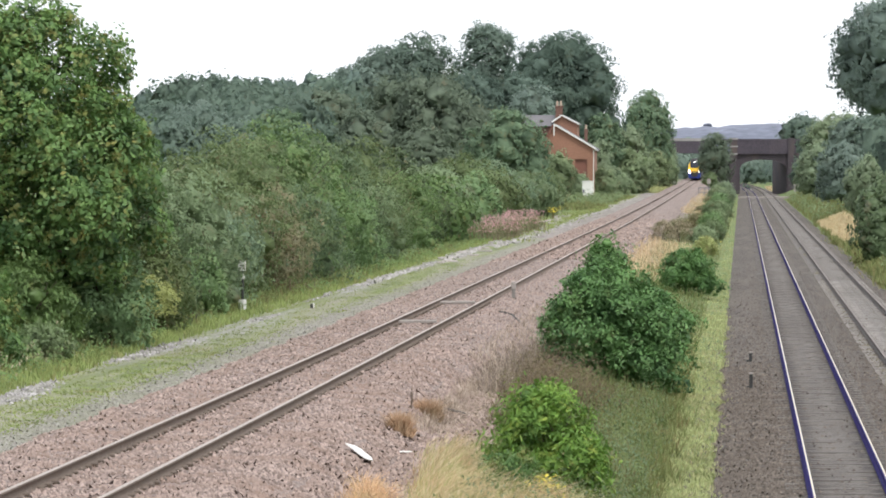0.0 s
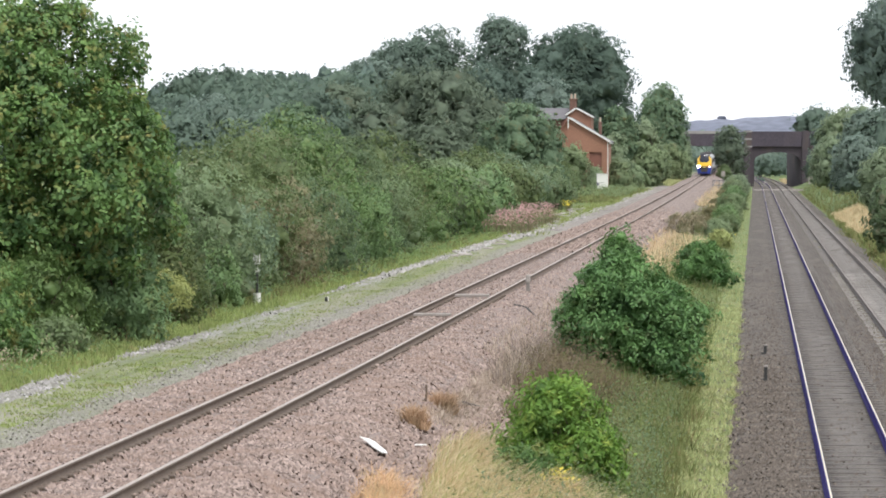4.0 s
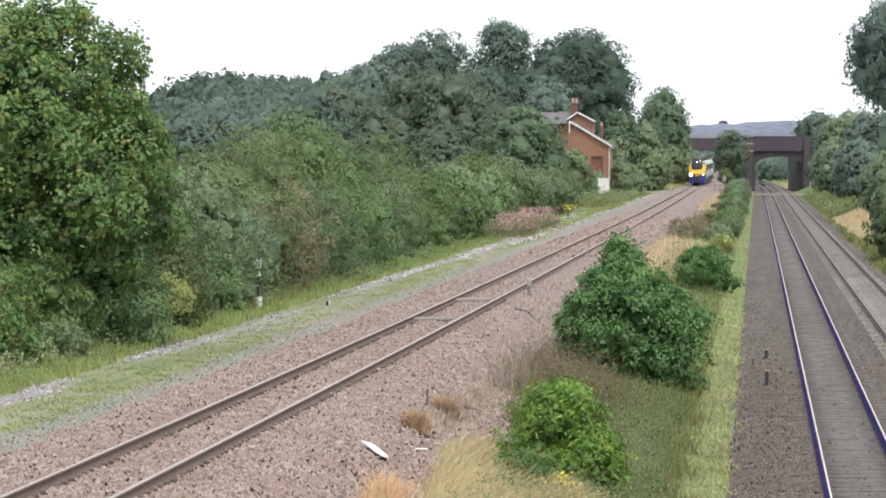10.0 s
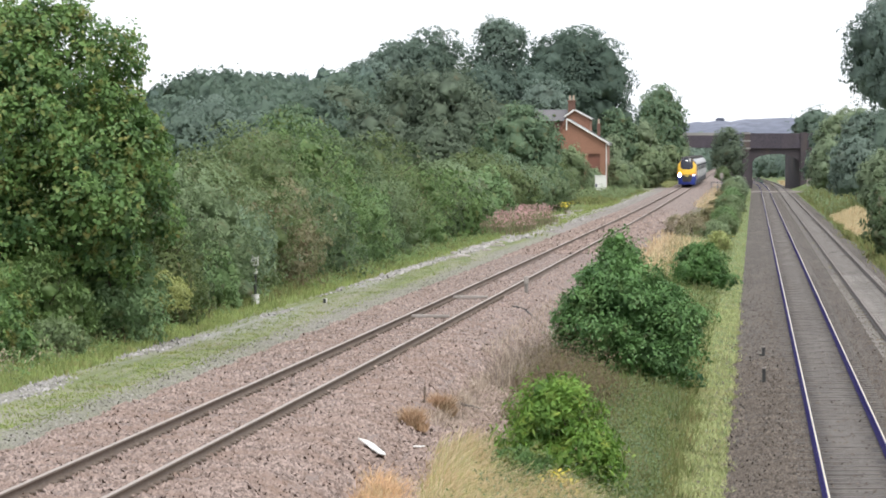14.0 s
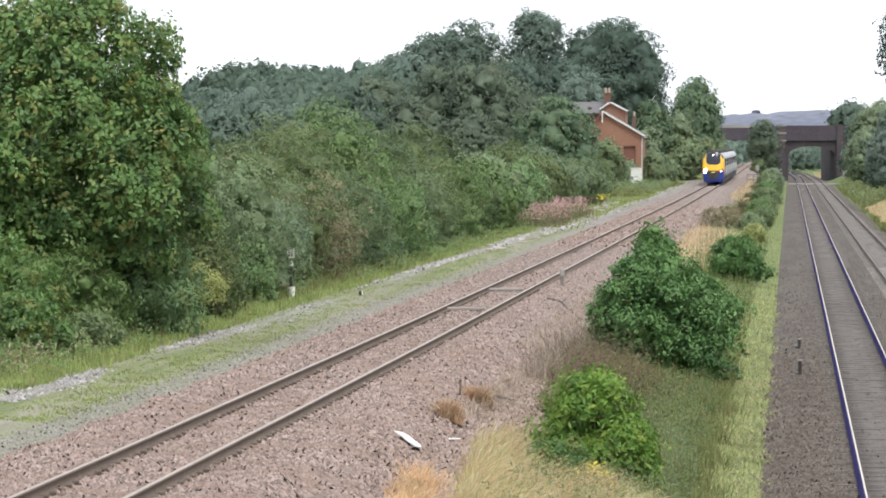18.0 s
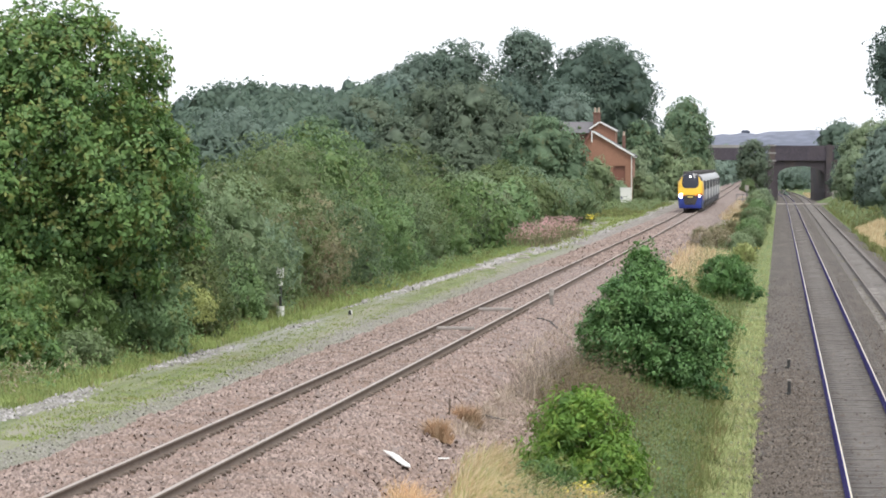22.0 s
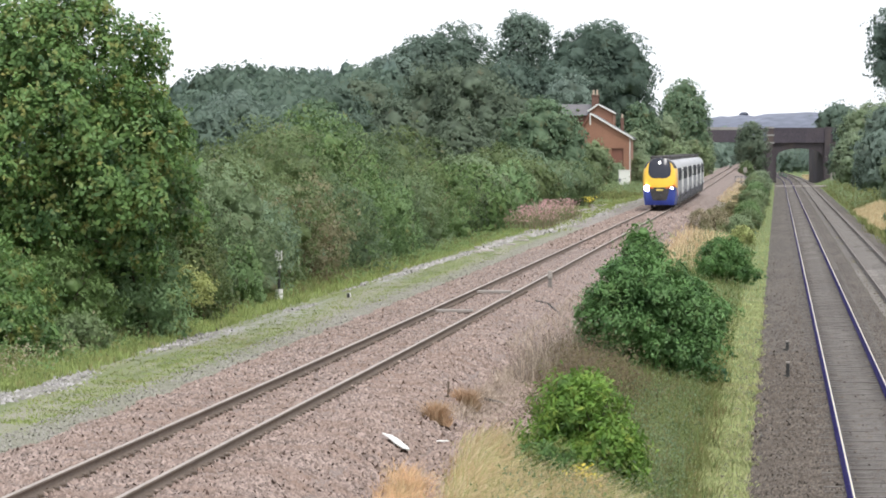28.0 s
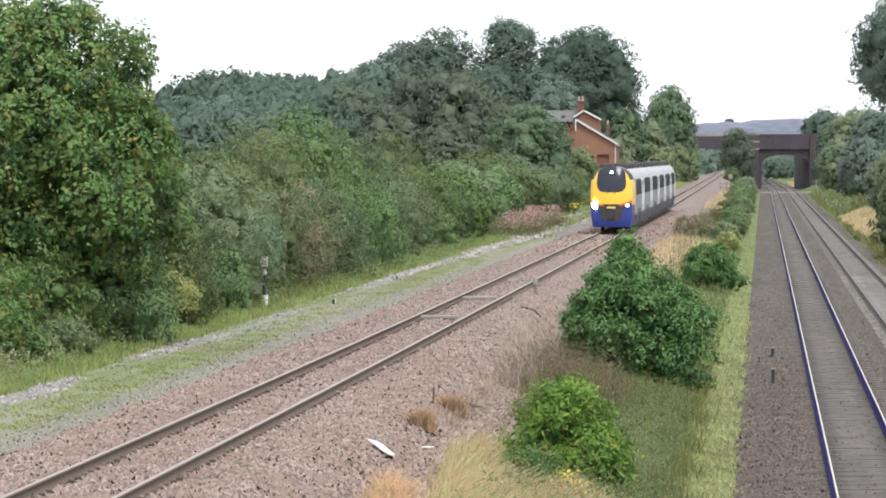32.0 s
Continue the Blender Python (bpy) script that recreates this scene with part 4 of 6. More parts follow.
for x0, x1, zb in ((-15.0, -6.4, 8.3), (-0.9, 11.6, 8.2)):
    g = part("girder", boxed(x0, x1, BY - 0.3, BY + 9.3, zb, 10.9), IRON, bridge, "dark painted iron girder with a lilac haze tint")
    n = int((x1 - x0) / 1.5)
    for i in range(n + 1):
        xx = x0 + 0.08 + (x1 - x0 - 0.16) * i / n
        part("stiffener", boxed(xx - 0.06, xx + 0.06, BY - 0.42, BY - 0.3, zb + 0.1, 10.8), IRON, g)
    part("flange", boxed(x0, x1, BY - 0.5, BY - 0.3, zb, zb + 0.1), IRON, g)
part("parapet", boxed(-24, -6.6, BY - 0.35, BY, 10.9, 11.5), COPING, bridge, "pale stone parapet")
part("parapet", boxed(-1.0, 17.5, BY - 0.35, BY, 10.9, 11.4), IRON, bridge)
part("parapet", boxed(-24, 17.5, BY + 8.9, BY + 9.25, 10.9, 11.4), IRON, bridge)
pil = part("pilaster", boxed(-2.4, -0.9, BY - 0.7, BY, -0.4, 11.6), BRICK_DARK, bridge, "brick pilaster with stone bands")
for z in (8.0, 9.6, 11.2):
    part("stone_band", boxed(-2.55, -0.75, BY - 0.82, BY - 0.7, z, z + 0.35), COPING, pil)
part("pilaster", boxed(9.9, 11.2, BY - 0.7, BY, -0.4, 11.6), BRICK_DARK, bridge, "brick pilaster with stone bands")
part("deck", boxed(-24, 17.5, BY + 0.0, BY + 8.9, 10.4, 10.85), IRON, bridge)

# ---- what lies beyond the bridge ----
# haze of distance is put into the hill's blue-grey colours
HILL = surface("hazed_hill_woods", (0.155, 0.17, 0.22), (0.21, 0.225, 0.285), 0.012, 0.09, 1.0, stain=(0.13, 0.15, 0.19))


def hill(name, y, z0, z1, x0, x1, seed, mat_, label):
    rng = np.random.default_rng(seed)
    xs = np.linspace(x0, x1, 500)
    top = z1 * (0.86 + 0.10 * np.sin(xs / 170.0 + seed) + 0.05 * np.sin(xs / 61.0)) + np.convolve(rng.normal(size=500), (0.6, 1.0, 0.6), "same")
    rows = [(y, z0 + 0 * xs), (y + 60, 0.55 * top), (y + 130, 0.9 * top), (y + 190, top), (y + 420, z0 + 0 * xs)]
    v = np.concatenate([np.stack([xs, yy + 0 * xs, zz], -1) for yy, zz in rows])
    i = np.arange(len(v)).reshape(len(rows), 500)
    f = np.stack([i[:-1, :-1], i[:-1, 1:], i[1:, 1:], i[1:, :-1]], -1).reshape(-1, 4)
    tagged(link(name, quick(name, v, f), mat_), label, "hill", "", "structure")


hill("backdrop_hill", 4100, -5, 44, -1500, 1500, 1, HILL, "far wooded hill on the horizon, tinted blue for haze")
# the building takes the hill's hazed colour
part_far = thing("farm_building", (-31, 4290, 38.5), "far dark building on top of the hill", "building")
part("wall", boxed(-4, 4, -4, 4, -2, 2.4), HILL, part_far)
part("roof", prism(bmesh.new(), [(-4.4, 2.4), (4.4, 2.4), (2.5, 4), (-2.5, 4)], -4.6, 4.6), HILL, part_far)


def wood(name, mat_, spots, leaf, seed, label, per=110, conifer=False):
    """A far wood: many crowns in one piece. spots: x, y, z, radius, height."""
    rng = np.random.default_rng(seed)
    at, out = [], []
    for x, y, z, r, h in spots:
        u = rng.normal(size=(per, 3))
        u /= np.linalg.norm(u, axis=1, keepdims=True)
        u[:, 2] = np.abs(u[:, 2]) * 1.0 - 0.25
        f = (u[:, 2] + 0.25) / 1.25
        rr = r * (1.15 - f)[:, None] if conifer else r
        p = np.stack([u[:, 0], u[:, 1], 0 * f], -1) * rr
        p[:, 2] = h * (f if conifer else 0.55 + 0.45 * u[:, 2])
        at.append(p + (x, y, z) + rng.normal(size=p.shape) * leaf * 0.5)
        out.append(u)
    at, out = np.concatenate(at), np.concatenate(out)
    inside = [(x, y, z + (0.35 if conifer else 0.5) * h, (0.5 if conifer else 0.8) * r, (0.5 if conifer else 0.8) * r, (0.4 if conifer else 0.42) * h) for x, y, z, r, h in spots]
    if conifer:
        inside += [(x, y, z + 0.58 * h, 0.5 * r, 0.5 * r, 0.24 * h) for x, y, z, r, h in spots]
    return tagged(link(name, leaf_mesh(name, at, out, leaf, rng, 0.8, core=inner_mass(rng, inside, 0.8, 8, 5, 0.5)), mat_), label, "trees", "", "stuff")


rng = np.random.default_rng(5)
spots = []
for row in range(6):
    for i in range(46):
        x = -50 - i * 2.6 + rng.normal() * 1.2
        y = 700 + row * 26 + rng.normal() * 6
        spots.append((x, y, foot(x, y), rng.uniform(2.4, 3.6), rng.uniform(8.6, 10.8)))
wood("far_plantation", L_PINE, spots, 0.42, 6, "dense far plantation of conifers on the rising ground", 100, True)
spots = []
for i in range(110):
    x, y = rng.uniform(-95, -36), rng.uniform(430, 690)
    spots.append((x, y, foot(x, y), rng.uniform(2.6, 4.4), rng.uniform(6, 10)))
for i in range(50):
    x, y = rng.uniform(16, 60), rng.uniform(500, 1000)
    spots.append((x, y, foot(x, y), rng.uniform(3, 5), rng.uniform(8, 13)))
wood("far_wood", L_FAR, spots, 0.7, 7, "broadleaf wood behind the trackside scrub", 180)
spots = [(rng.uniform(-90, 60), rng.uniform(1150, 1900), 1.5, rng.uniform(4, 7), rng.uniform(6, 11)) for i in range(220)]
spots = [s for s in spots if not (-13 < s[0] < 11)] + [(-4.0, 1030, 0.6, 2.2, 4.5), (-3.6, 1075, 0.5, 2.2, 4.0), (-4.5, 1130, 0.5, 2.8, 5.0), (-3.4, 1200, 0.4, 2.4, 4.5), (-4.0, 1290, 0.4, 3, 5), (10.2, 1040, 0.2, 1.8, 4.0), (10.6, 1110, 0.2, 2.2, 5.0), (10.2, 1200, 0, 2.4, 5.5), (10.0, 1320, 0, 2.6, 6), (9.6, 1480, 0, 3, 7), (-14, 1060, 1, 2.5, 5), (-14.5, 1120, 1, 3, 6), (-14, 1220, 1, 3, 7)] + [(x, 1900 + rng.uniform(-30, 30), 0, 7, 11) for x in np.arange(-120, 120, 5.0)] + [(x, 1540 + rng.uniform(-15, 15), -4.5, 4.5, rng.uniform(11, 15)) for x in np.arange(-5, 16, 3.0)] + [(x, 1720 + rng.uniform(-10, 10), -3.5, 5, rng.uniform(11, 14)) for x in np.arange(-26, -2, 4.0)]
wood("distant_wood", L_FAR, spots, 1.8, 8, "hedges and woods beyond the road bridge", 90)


# ---- the passenger train ----
T_YELLOW = painted("warning_yellow_paint", (0.90, 0.55, 0.05), 0.4)
T_BLUE = painted("deep_blue_paint", (0.026, 0.045, 0.25), 0.3)
T_SILVER = painted("silver_grey_paint", (0.30, 0.30, 0.325), 0.45)
T_SLATE = painted("slate_blue_paint", (0.16, 0.16, 0.205), 0.5)
T_WHITE = painted("cream_white_paint", (0.74, 0.73, 0.72), 0.45)
T_RED = painted("orange_red_paint", (0.75, 0.14, 0.04), 0.35)
T_ROOF = painted("grey_roof_paint", (0.40, 0.40, 0.415), 0.5)
T_DARK = surface("sooty_underframe", (0.045, 0.043, 0.045), (0.08, 0.07, 0.065), 1.0, 12, 0.8)
T_GLASS = painted("dark_tinted_glass", (0.03, 0.033, 0.046), 0.12, wear=0.05)
T_GLASS.node_tree.nodes["Principled BSDF"].inputs["Specular IOR Level"].default_value = 0.3
T_WINDOW = painted("dark_side_window", (0.035, 0.036, 0.045), 0.5, wear=0.05)
for _m in (T_WINDOW, T_SILVER, T_SLATE, T_WHITE):
    _m.node_tree.nodes["Principled BSDF"].inputs["Specular IOR Level"].default_value = 0.03
LAMP_HOT = glowing("lit_headlamp", (1.0, 0.97, 0.88), 60.0)
LAMP_DIM = glowing("lit_marker_lamp", (1.0, 0.97, 0.92), 6.0)
PLATE = painted("yellow_plate", (0.80, 0.62, 0.16), 0.5)
HALF, ROOF = 1.37, 3.77


def section(z):
    """Half the body's width at a height."""
    if z < 1.0:
        return HALF - 0.17 * (1.0 - z)
    if z < 2.3:
        return HALF
    u = min(1.0, (z - 2.3) / (ROOF - 2.3))
    return HALF * math.sqrt(max(0.0, 1 - u ** 3.4))


def nose_section(z):
    """Half the nose's width at a height: narrower and rounder than the body."""
    if z < 1.9:
        return 0.92 * section(z)
    u = min(1.0, (z - 1.9) / (ROOF - 1.9))
    return 0.92 * HALF * math.sqrt(max(0.0, 1 - u ** 2.9))


def nose_depth(x, z):
    """How far the nose lies behind its foremost point."""
    u = abs(x) / HALF
    back = 0.85 * u ** 3.2
    if z > 1.5:
        back += 0.75 * ((z - 1.5) / 2.27) ** 2.1
    if z < 0.8:
        back += 0.25 * ((0.8 - z) / 0.8) ** 2
    return back


def nose_region(x, z):
    """Which part of the nose a place belongs to."""
    a = abs(x)
    wx, wz = a / (0.90 - 0.10 * max(0.0, z - 2.9)), (z - 2.99) / 0.72
    if wx ** 4 + abs(wz) ** 4 < 1 or (z > 3.3 and a < 0.80):
        return "windscreen"
    chin = 1.58 + 0.30 * max(0.0, (a - 0.35)) ** 1.3
    if z > chin:
        return "nose_shell"
    if z > chin - 0.05 - 0.10 * a and a > 0.5:
        return "orange_trim"
    if a < 0.80 - 0.3 * max(0.0, 1.5 - z) ** 1.2 and 0.64 < z:
        return "coupler_cover"
    if z < 0.50:
        return "lower_skirt"
    return "lower_fairing"


NOSE_LOOK = {"windscreen": (T_GLASS, "large dark curved windscreen"), "nose_shell": (T_YELLOW, "bright yellow nose"), "coupler_cover": (T_DARK, "black coupler recess"),
             "orange_trim": (T_RED, "orange red trim under the nose"), "lower_skirt": (T_BLUE, "blue lower skirt"), "lower_fairing": (T_BLUE, "deep blue lower fairing")}


def add_nose(car, y0, sign):
    """The nose, cut into its coloured parts; sign: the way it points along y."""
    nx, nz = 54, 72
    faces = {}
    grid = {}
    for j in range(nz + 1):
        z = 0.30 + (ROOF - 0.30) * j / nz
        w = nose_section(min(z, ROOF - 0.02))
        for i in range(nx + 1):
            s = math.sin(math.pi / 2 * (2 * i / nx - 1))
            x = w * s
            grid[i, j] = (x, y0 - sign * nose_depth(x, z), z)
    for j in range(nz):
        for i in range(nx):
            q = [grid[i, j], grid[i + 1, j], grid[i + 1, j + 1], grid[i, j + 1]]
            cx, cz = sum(p[0] for p in q) / 4, sum(p[2] for p in q) / 4
            faces.setdefault(nose_region(cx, cz), []).append(q)
    for key, quads in faces.items():
        v = np.array(quads).reshape(-1, 3)
        part_from_quads(key, v, NOSE_LOOK[key][0], car, NOSE_LOOK[key][1])


def part_from_quads(name, v, mat_, parent, label=""):
    bm = bmesh.new()
    for k in range(0, len(v), 4):
        bm.faces.new([bm.verts.new(p) for p in v[k:k + 4]])
    bmesh.ops.remove_doubles(bm, verts=bm.verts, dist=1e-4)
    return part(name, bm, mat_, parent, label, smooth=True)


def car_shell(z0, z1, y0, y1, steps=8):
    """A band of the body between two heights, both sides and the roof where it reaches it."""
    bm = bmesh.new()
    zs = [z0 + (z1 - z0) * i / steps for i in range(steps + 1)]
    out = [(section(z), z) for z in zs]
    if z1 >= ROOF - 0.01:
        ring = out + [(-x, z) for x, z in out[::-1]]
        a = [bm.verts.new((x, y0, z)) for x, z in ring]
        b = [bm.verts.new((x, y1, z)) for x, z in ring]
        for i in range(len(ring) - 1):
            bm.faces.new((a[i], b[i], b[i + 1], a[i + 1]))
        for r in (a, b):
            bm.faces.new(r)
    else:
        for s in (1, -1):
            a = [bm.verts.new((s * x, y0, z)) for x, z in out]
            b = [bm.verts.new((s * x, y1, z)) for x, z in out]
            for i in range(steps):
                bm.faces.new((a[i], b[i], b[i + 1], a[i + 1]))
        for yy in (y0, y1):
            ring = [(x, z) for x, z in out] + [(-x, z) for x, z in out[::-1]]
            bm.faces.new([bm.verts.new((x, yy, z)) for x, z in ring])
    bmesh.ops.remove_doubles(bm, verts=bm.verts, dist=1e-5)
    bmesh.ops.recalc_face_normals(bm, faces=bm.faces)
    return bm


def side_panel(y0, y1, z0, z1, side, proud=0.012):
    """A flat-edged panel that follows the body's side."""
    bm = bmesh.new()
    zs = [z0 + (z1 - z0) * i / 4 for i in range(5)]
    a = [bm.verts.new((side * (section(z) + proud), y0, z)) for z in zs]
    b = [bm.verts.new((side * (section(z) + proud), y1, z)) for z in zs]
    c = [bm.verts.new((side * (section(z) - 0.02), y0, z)) for z in zs]
    d = [bm.verts.new((side * (section(z) - 0.02), y1, z)) for z in zs]
    for i in range(4):
        bm.faces.new((a[i], b[i], b[i + 1], a[i + 1]))
        bm.faces.new((a[i], a[i + 1], c[i + 1], c[i]))
        bm.faces.new((b[i], d[i], d[i + 1], b[i + 1]))
    bm.faces.new((a[0], c[0], d[0], b[0]))
    bm.faces.new((a[4], b[4], d[4], c[4]))
    bmesh.ops.recalc_face_normals(bm, faces=bm.faces)
    return bm


def bogie():
    bm = bmesh.new()
    for s in (-1, 1):
        block(bm, s * 1.12 - 0.09, s * 1.12 + 0.09, -1.75, 1.75, 0.42, 0.70, 0.03)
        for yy in (-1.3, 1.3):
            rod(bm, (s * 0.70, yy, 0.42), (s * 0.80, yy, 0.42), 0.42, 0.42, 18)
            block(bm, s * 1.12 - 0.14, s * 1.12 + 0.14, yy - 0.22, yy + 0.22, 0.28, 0.55, 0.03)
    for yy in (-1.3, 1.3):
        rod(bm, (-0.8, yy, 0.42), (0.8, yy, 0.42), 0.08)
    block(bm, -1.1, 1.1, -0.35, 0.35, 0.45, 0.75)
    return bm


train = thing("passenger_train", (0, 0, 0), "yellow nosed blue and silver diesel passenger train, headlamps lit", "train")
BOGIE = bpy.data.meshes.new("bogie")
_b = bogie()
_b.to_mesh(BOGIE)
_b.free()
BOGIE.materials.append(T_DARK)
PITCH = 23.2
for n in range(6):
    first, last = n == 0, n == 5
    y0 = n * PITCH + (2.8 if first else 0.25)
    y1 = (n + 1) * PITCH - (2.8 if last else 0.25)
    car = part("car", car_shell(1.05, 2.05, y0, y1, 6), T_SILVER, train, "silver grey passenger car with dark windows")
    part("underframe_skirt", car_shell(0.34, 1.05, y0, y1, 4), T_SLATE, car, "slate blue skirt")
    part("window_band", car_shell(2.05, 3.02, y0, y1, 5), T_SILVER, car)
    part("roof_shell", car_shell(3.02, ROOF, y0, y1, 14), T_ROOF, car, "grey roof", smooth=False)
    for side in (1, -1):
        a, b = y0 + (3.6 if first else 3.3), y1 - 3.1
        k = 8 if not first else 7
        for i in range(k):
            w = (b - a) / k
            part("window", side_panel(a + i * w + 0.14, a + (i + 1) * w - 0.14, 2.08, 2.98, side), T_WINDOW, car)
        for ya, yb in ((y1 - 3.0, y1 - 1.75),) + (() if first else ((y0 + 0.04, y0 + 0.72), (y0 + 1.76, y0 + 3.2))):
            part("end_panel", side_panel(ya, yb, 1.45, 3.02, side, 0.013), T_WHITE, car, "cream white panel beside the door")
        for yy in ((y1 - 1.65,) if first else (y0 + 0.75, y1 - 1.7)):
            d = part("door", side_panel(yy, yy + 0.95, 1.0, 3.05, side, 0.016), T_WHITE, car, "cream white plug door")
            part("door_window", side_panel(yy + 0.28, yy + 0.68, 2.1, 2.85, side, 0.026), T_WINDOW, d)
    # dark panels laid on the skirt stand for the shade of bogie openings
    for yy in (y0 + 1.9, y1 - 5.5):
        for side in (1, -1):
            part("bogie_opening", side_panel(yy, yy + 3.6, 0.30, 0.92, side, 0.014), T_DARK, car, "dark panel standing for the shaded bogie opening")
    for yy in (y0 + 8.6, y0 + 12.2):
        for side in (1, -1):
            part("grille", side_panel(yy, yy + 1.6, 0.32, 1.25, side, 0.014), T_DARK, car, "dark engine grille")
    for yy in (y0 + 3.6, y1 - 3.6):
        link("bogie", BOGIE, None, car).location = (0, yy, 0)
    for i in range(3):
        yy = y0 + 5.6 + i * 3.9
        part("engine_box", boxed(-1.28, 1.28, yy, yy + 2.9, 0.22, 0.6, 0.05), T_DARK, car)
    for yy, l in ((y0 + 2.2, 2.6), (y0 + 9.0, 2.2), (y1 - 5.0, 2.6)):
        part("roof_unit", boxed(-0.85, 0.85, yy, yy + l, ROOF - 0.22, ROOF + 0.14, 0.06), T_DARK, car, "air conditioning unit on the roof")
    if not last:
        part("gangway", boxed(-0.75, 0.75, y1, y1 + 0.5, 0.95, 3.3), T_DARK, car, "black rubber gangway")
    if first or last:
        tip = 0.0 if first else 6 * PITCH
        sign = -1 if first else 1
        add_nose(car, tip, sign)
        # the sides between the nose's rim and the body
        for z0, z1, mt, nm in ((0.30, 1.58, T_BLUE, "cab_lower_side"), (1.58, 3.0, T_YELLOW, "cab_side"), (3.0, ROOF - 0.02, T_DARK, "cab_roof")):
            bm = bmesh.new()
            zs = [z0 + (z1 - z0) * i / 12 for i in range(13)]
            ye = y0 if first else y1
            for s in ((1, -1) if z1 > 3.5 else (1,)):
                a = [bm.verts.new((s * nose_section(z), tip - sign * nose_depth(nose_section(z), z), z)) for z in zs]
                b = [bm.verts.new((s * section(z), ye, z)) for z in zs]
                for i in range(12):
                    bm.faces.new((a[i], b[i], b[i + 1], a[i + 1]))
            if z1 > 3.5:
                w, wb = nose_section(z1), section(z1)
                bm.faces.new([bm.verts.new(p) for p in ((-w, tip - sign * nose_depth(w, z1), z1), (w, tip - sign * nose_depth(w, z1), z1), (wb, ye, z1), (-wb, ye, z1))])
            bmesh.ops.remove_doubles(bm, verts=bm.verts, dist=1e-4)
            bmesh.ops.recalc_face_normals(bm, faces=bm.faces)
            cs = part(nm, bm, mt, car)
            if z1 < 3.5:
                other = bmesh.new()
                other.from_mesh(cs.data)
                bmesh.ops.scale(other, vec=(-1, 1, 1), verts=other.verts)
                bmesh.ops.reverse_faces(other, faces=other.faces)
                part(nm, other, mt, car)
        for side in (1, -1):
            ye = y0 + 0.02 if first else y1 - 1.4
            part("swoosh", side_panel(ye, ye + 0.5, 1.0, 2.9, side, 0.014), T_RED, car, "orange red stripe")
            part("swoosh", side_panel(ye + 0.9, ye + 1.3, 1.0, 2.9, side, 0.014), T_WHITE, car, "white stripe")
            if first:
                part("cab_lower_panel", side_panel(ye + 0.5, ye + 6.5, 0.36, 1.04, side, 0.012), T_BLUE, car, "deep blue panel")
        for side in (1, -1):
            x = 0.98 * side
            y = tip - sign * nose_depth(x, 1.55) + sign * 0.03
            hl = part("headlamp", rod(bmesh.new(), (x, y - sign * 0.2, 1.55), (x, y + sign * 0.02, 1.55), 0.19, 0.17, 16), T_DARK, car, "lit headlamp cluster" if first else "tail lamp cluster")
            if first:
                hot = side < 0
                part("lens", rod(bmesh.new(), (x, y - 0.05, 1.55), (x, y - 0.035 - 0.02, 1.55), 0.22 if hot else 0.10, 0.22 if hot else 0.10, 16), LAMP_HOT if hot else LAMP_DIM, hl, "glaring white lamp" if hot else "white lamp")
        if first:
            y = tip + nose_depth(0, 3.42) - 0.02
            part("top_lamp", rod(bmesh.new(), (0, y - 0.03, 3.42), (0, y + 0.1, 3.42), 0.075, 0.075, 14), LAMP_DIM, car, "lit white lamp above the windscreen")
            part("number_panel", boxed(-0.27, 0.27, tip - 0.02, tip + 0.06, 1.36, 1.47), PLATE, car, "small yellow panel")
            for s in (-0.28, 0.28):
                wp = rod(bmesh.new(), (s, tip + nose_depth(s, 2.2) - 0.03, 2.2), (s * 0.25, tip + nose_depth(s, 2.34) - 0.03, 2.34), 0.018, 0.012, 6)
                part("wiper", wp, T_DARK, car)
            part("coupler", rod(bmesh.new(), (0, tip - 0.15, 0.95), (0, tip + 0.6, 0.95), 0.16, 0.2, 12), T_DARK, car)

# the cars stand a little taller than they were drawn
for me in {o.data.name: o.data for o in train.children_recursive if o.type == "MESH"}.values():
    me.transform(Matrix.Diagonal((1, 1, 1.08, 1)))

# ---- the bird that crosses the sky ----
FEATHER = surface("grey_feathers", (0.22, 0.215, 0.225), (0.30, 0.29, 0.295), 9, 60, 0.85)
PALE_FEATHER = surface("pale_wing_feathers", (0.40, 0.39, 0.45), (0.50, 0.49, 0.54), 9, 60, 0.85)
bird = thing("pigeon", (0, 0, 0), "grey pigeon in flight with raised wings", "bird")
bm = bmesh.new()
bmesh.ops.create_uvsphere(bm, u_segments=14, v_segments=9, radius=1, matrix=Matrix.Diagonal((0.12, 0.04, 0.032, 1)))
bmesh.ops.create_uvsphere(bm, u_segments=10, v_segments=7, radius=1, matrix=Matrix.Translation((0.135, 0, 0.018)) @ Matrix.Diagonal((0.032, 0.022, 0.022, 1)))
rod(bm, (0.06, 0, 0.005), (0.13, 0, 0.018), 0.032, 0.02, 10)
rod(bm, (0.16, 0, 0.016), (0.19, 0, 0.012), 0.008, 0.002, 6)
part("body", bm, FEATHER, bird, smooth=True)
bm = bmesh.new()
a = [bm.verts.new(p) for p in ((-0.10, -0.025, 0.0), (-0.10, 0.025, 0.0), (-0.24, 0.06, -0.005), (-0.24, -0.06, -0.005), (-0.10, 0, 0.015), (-0.24, 0, 0.006))]
for q in ((0, 4, 5, 3), (4, 1, 2, 5), (0, 3, 2, 1)):
    bm.faces.new([a[i] for i in q])
part("tail", bm, FEATHER, bird)


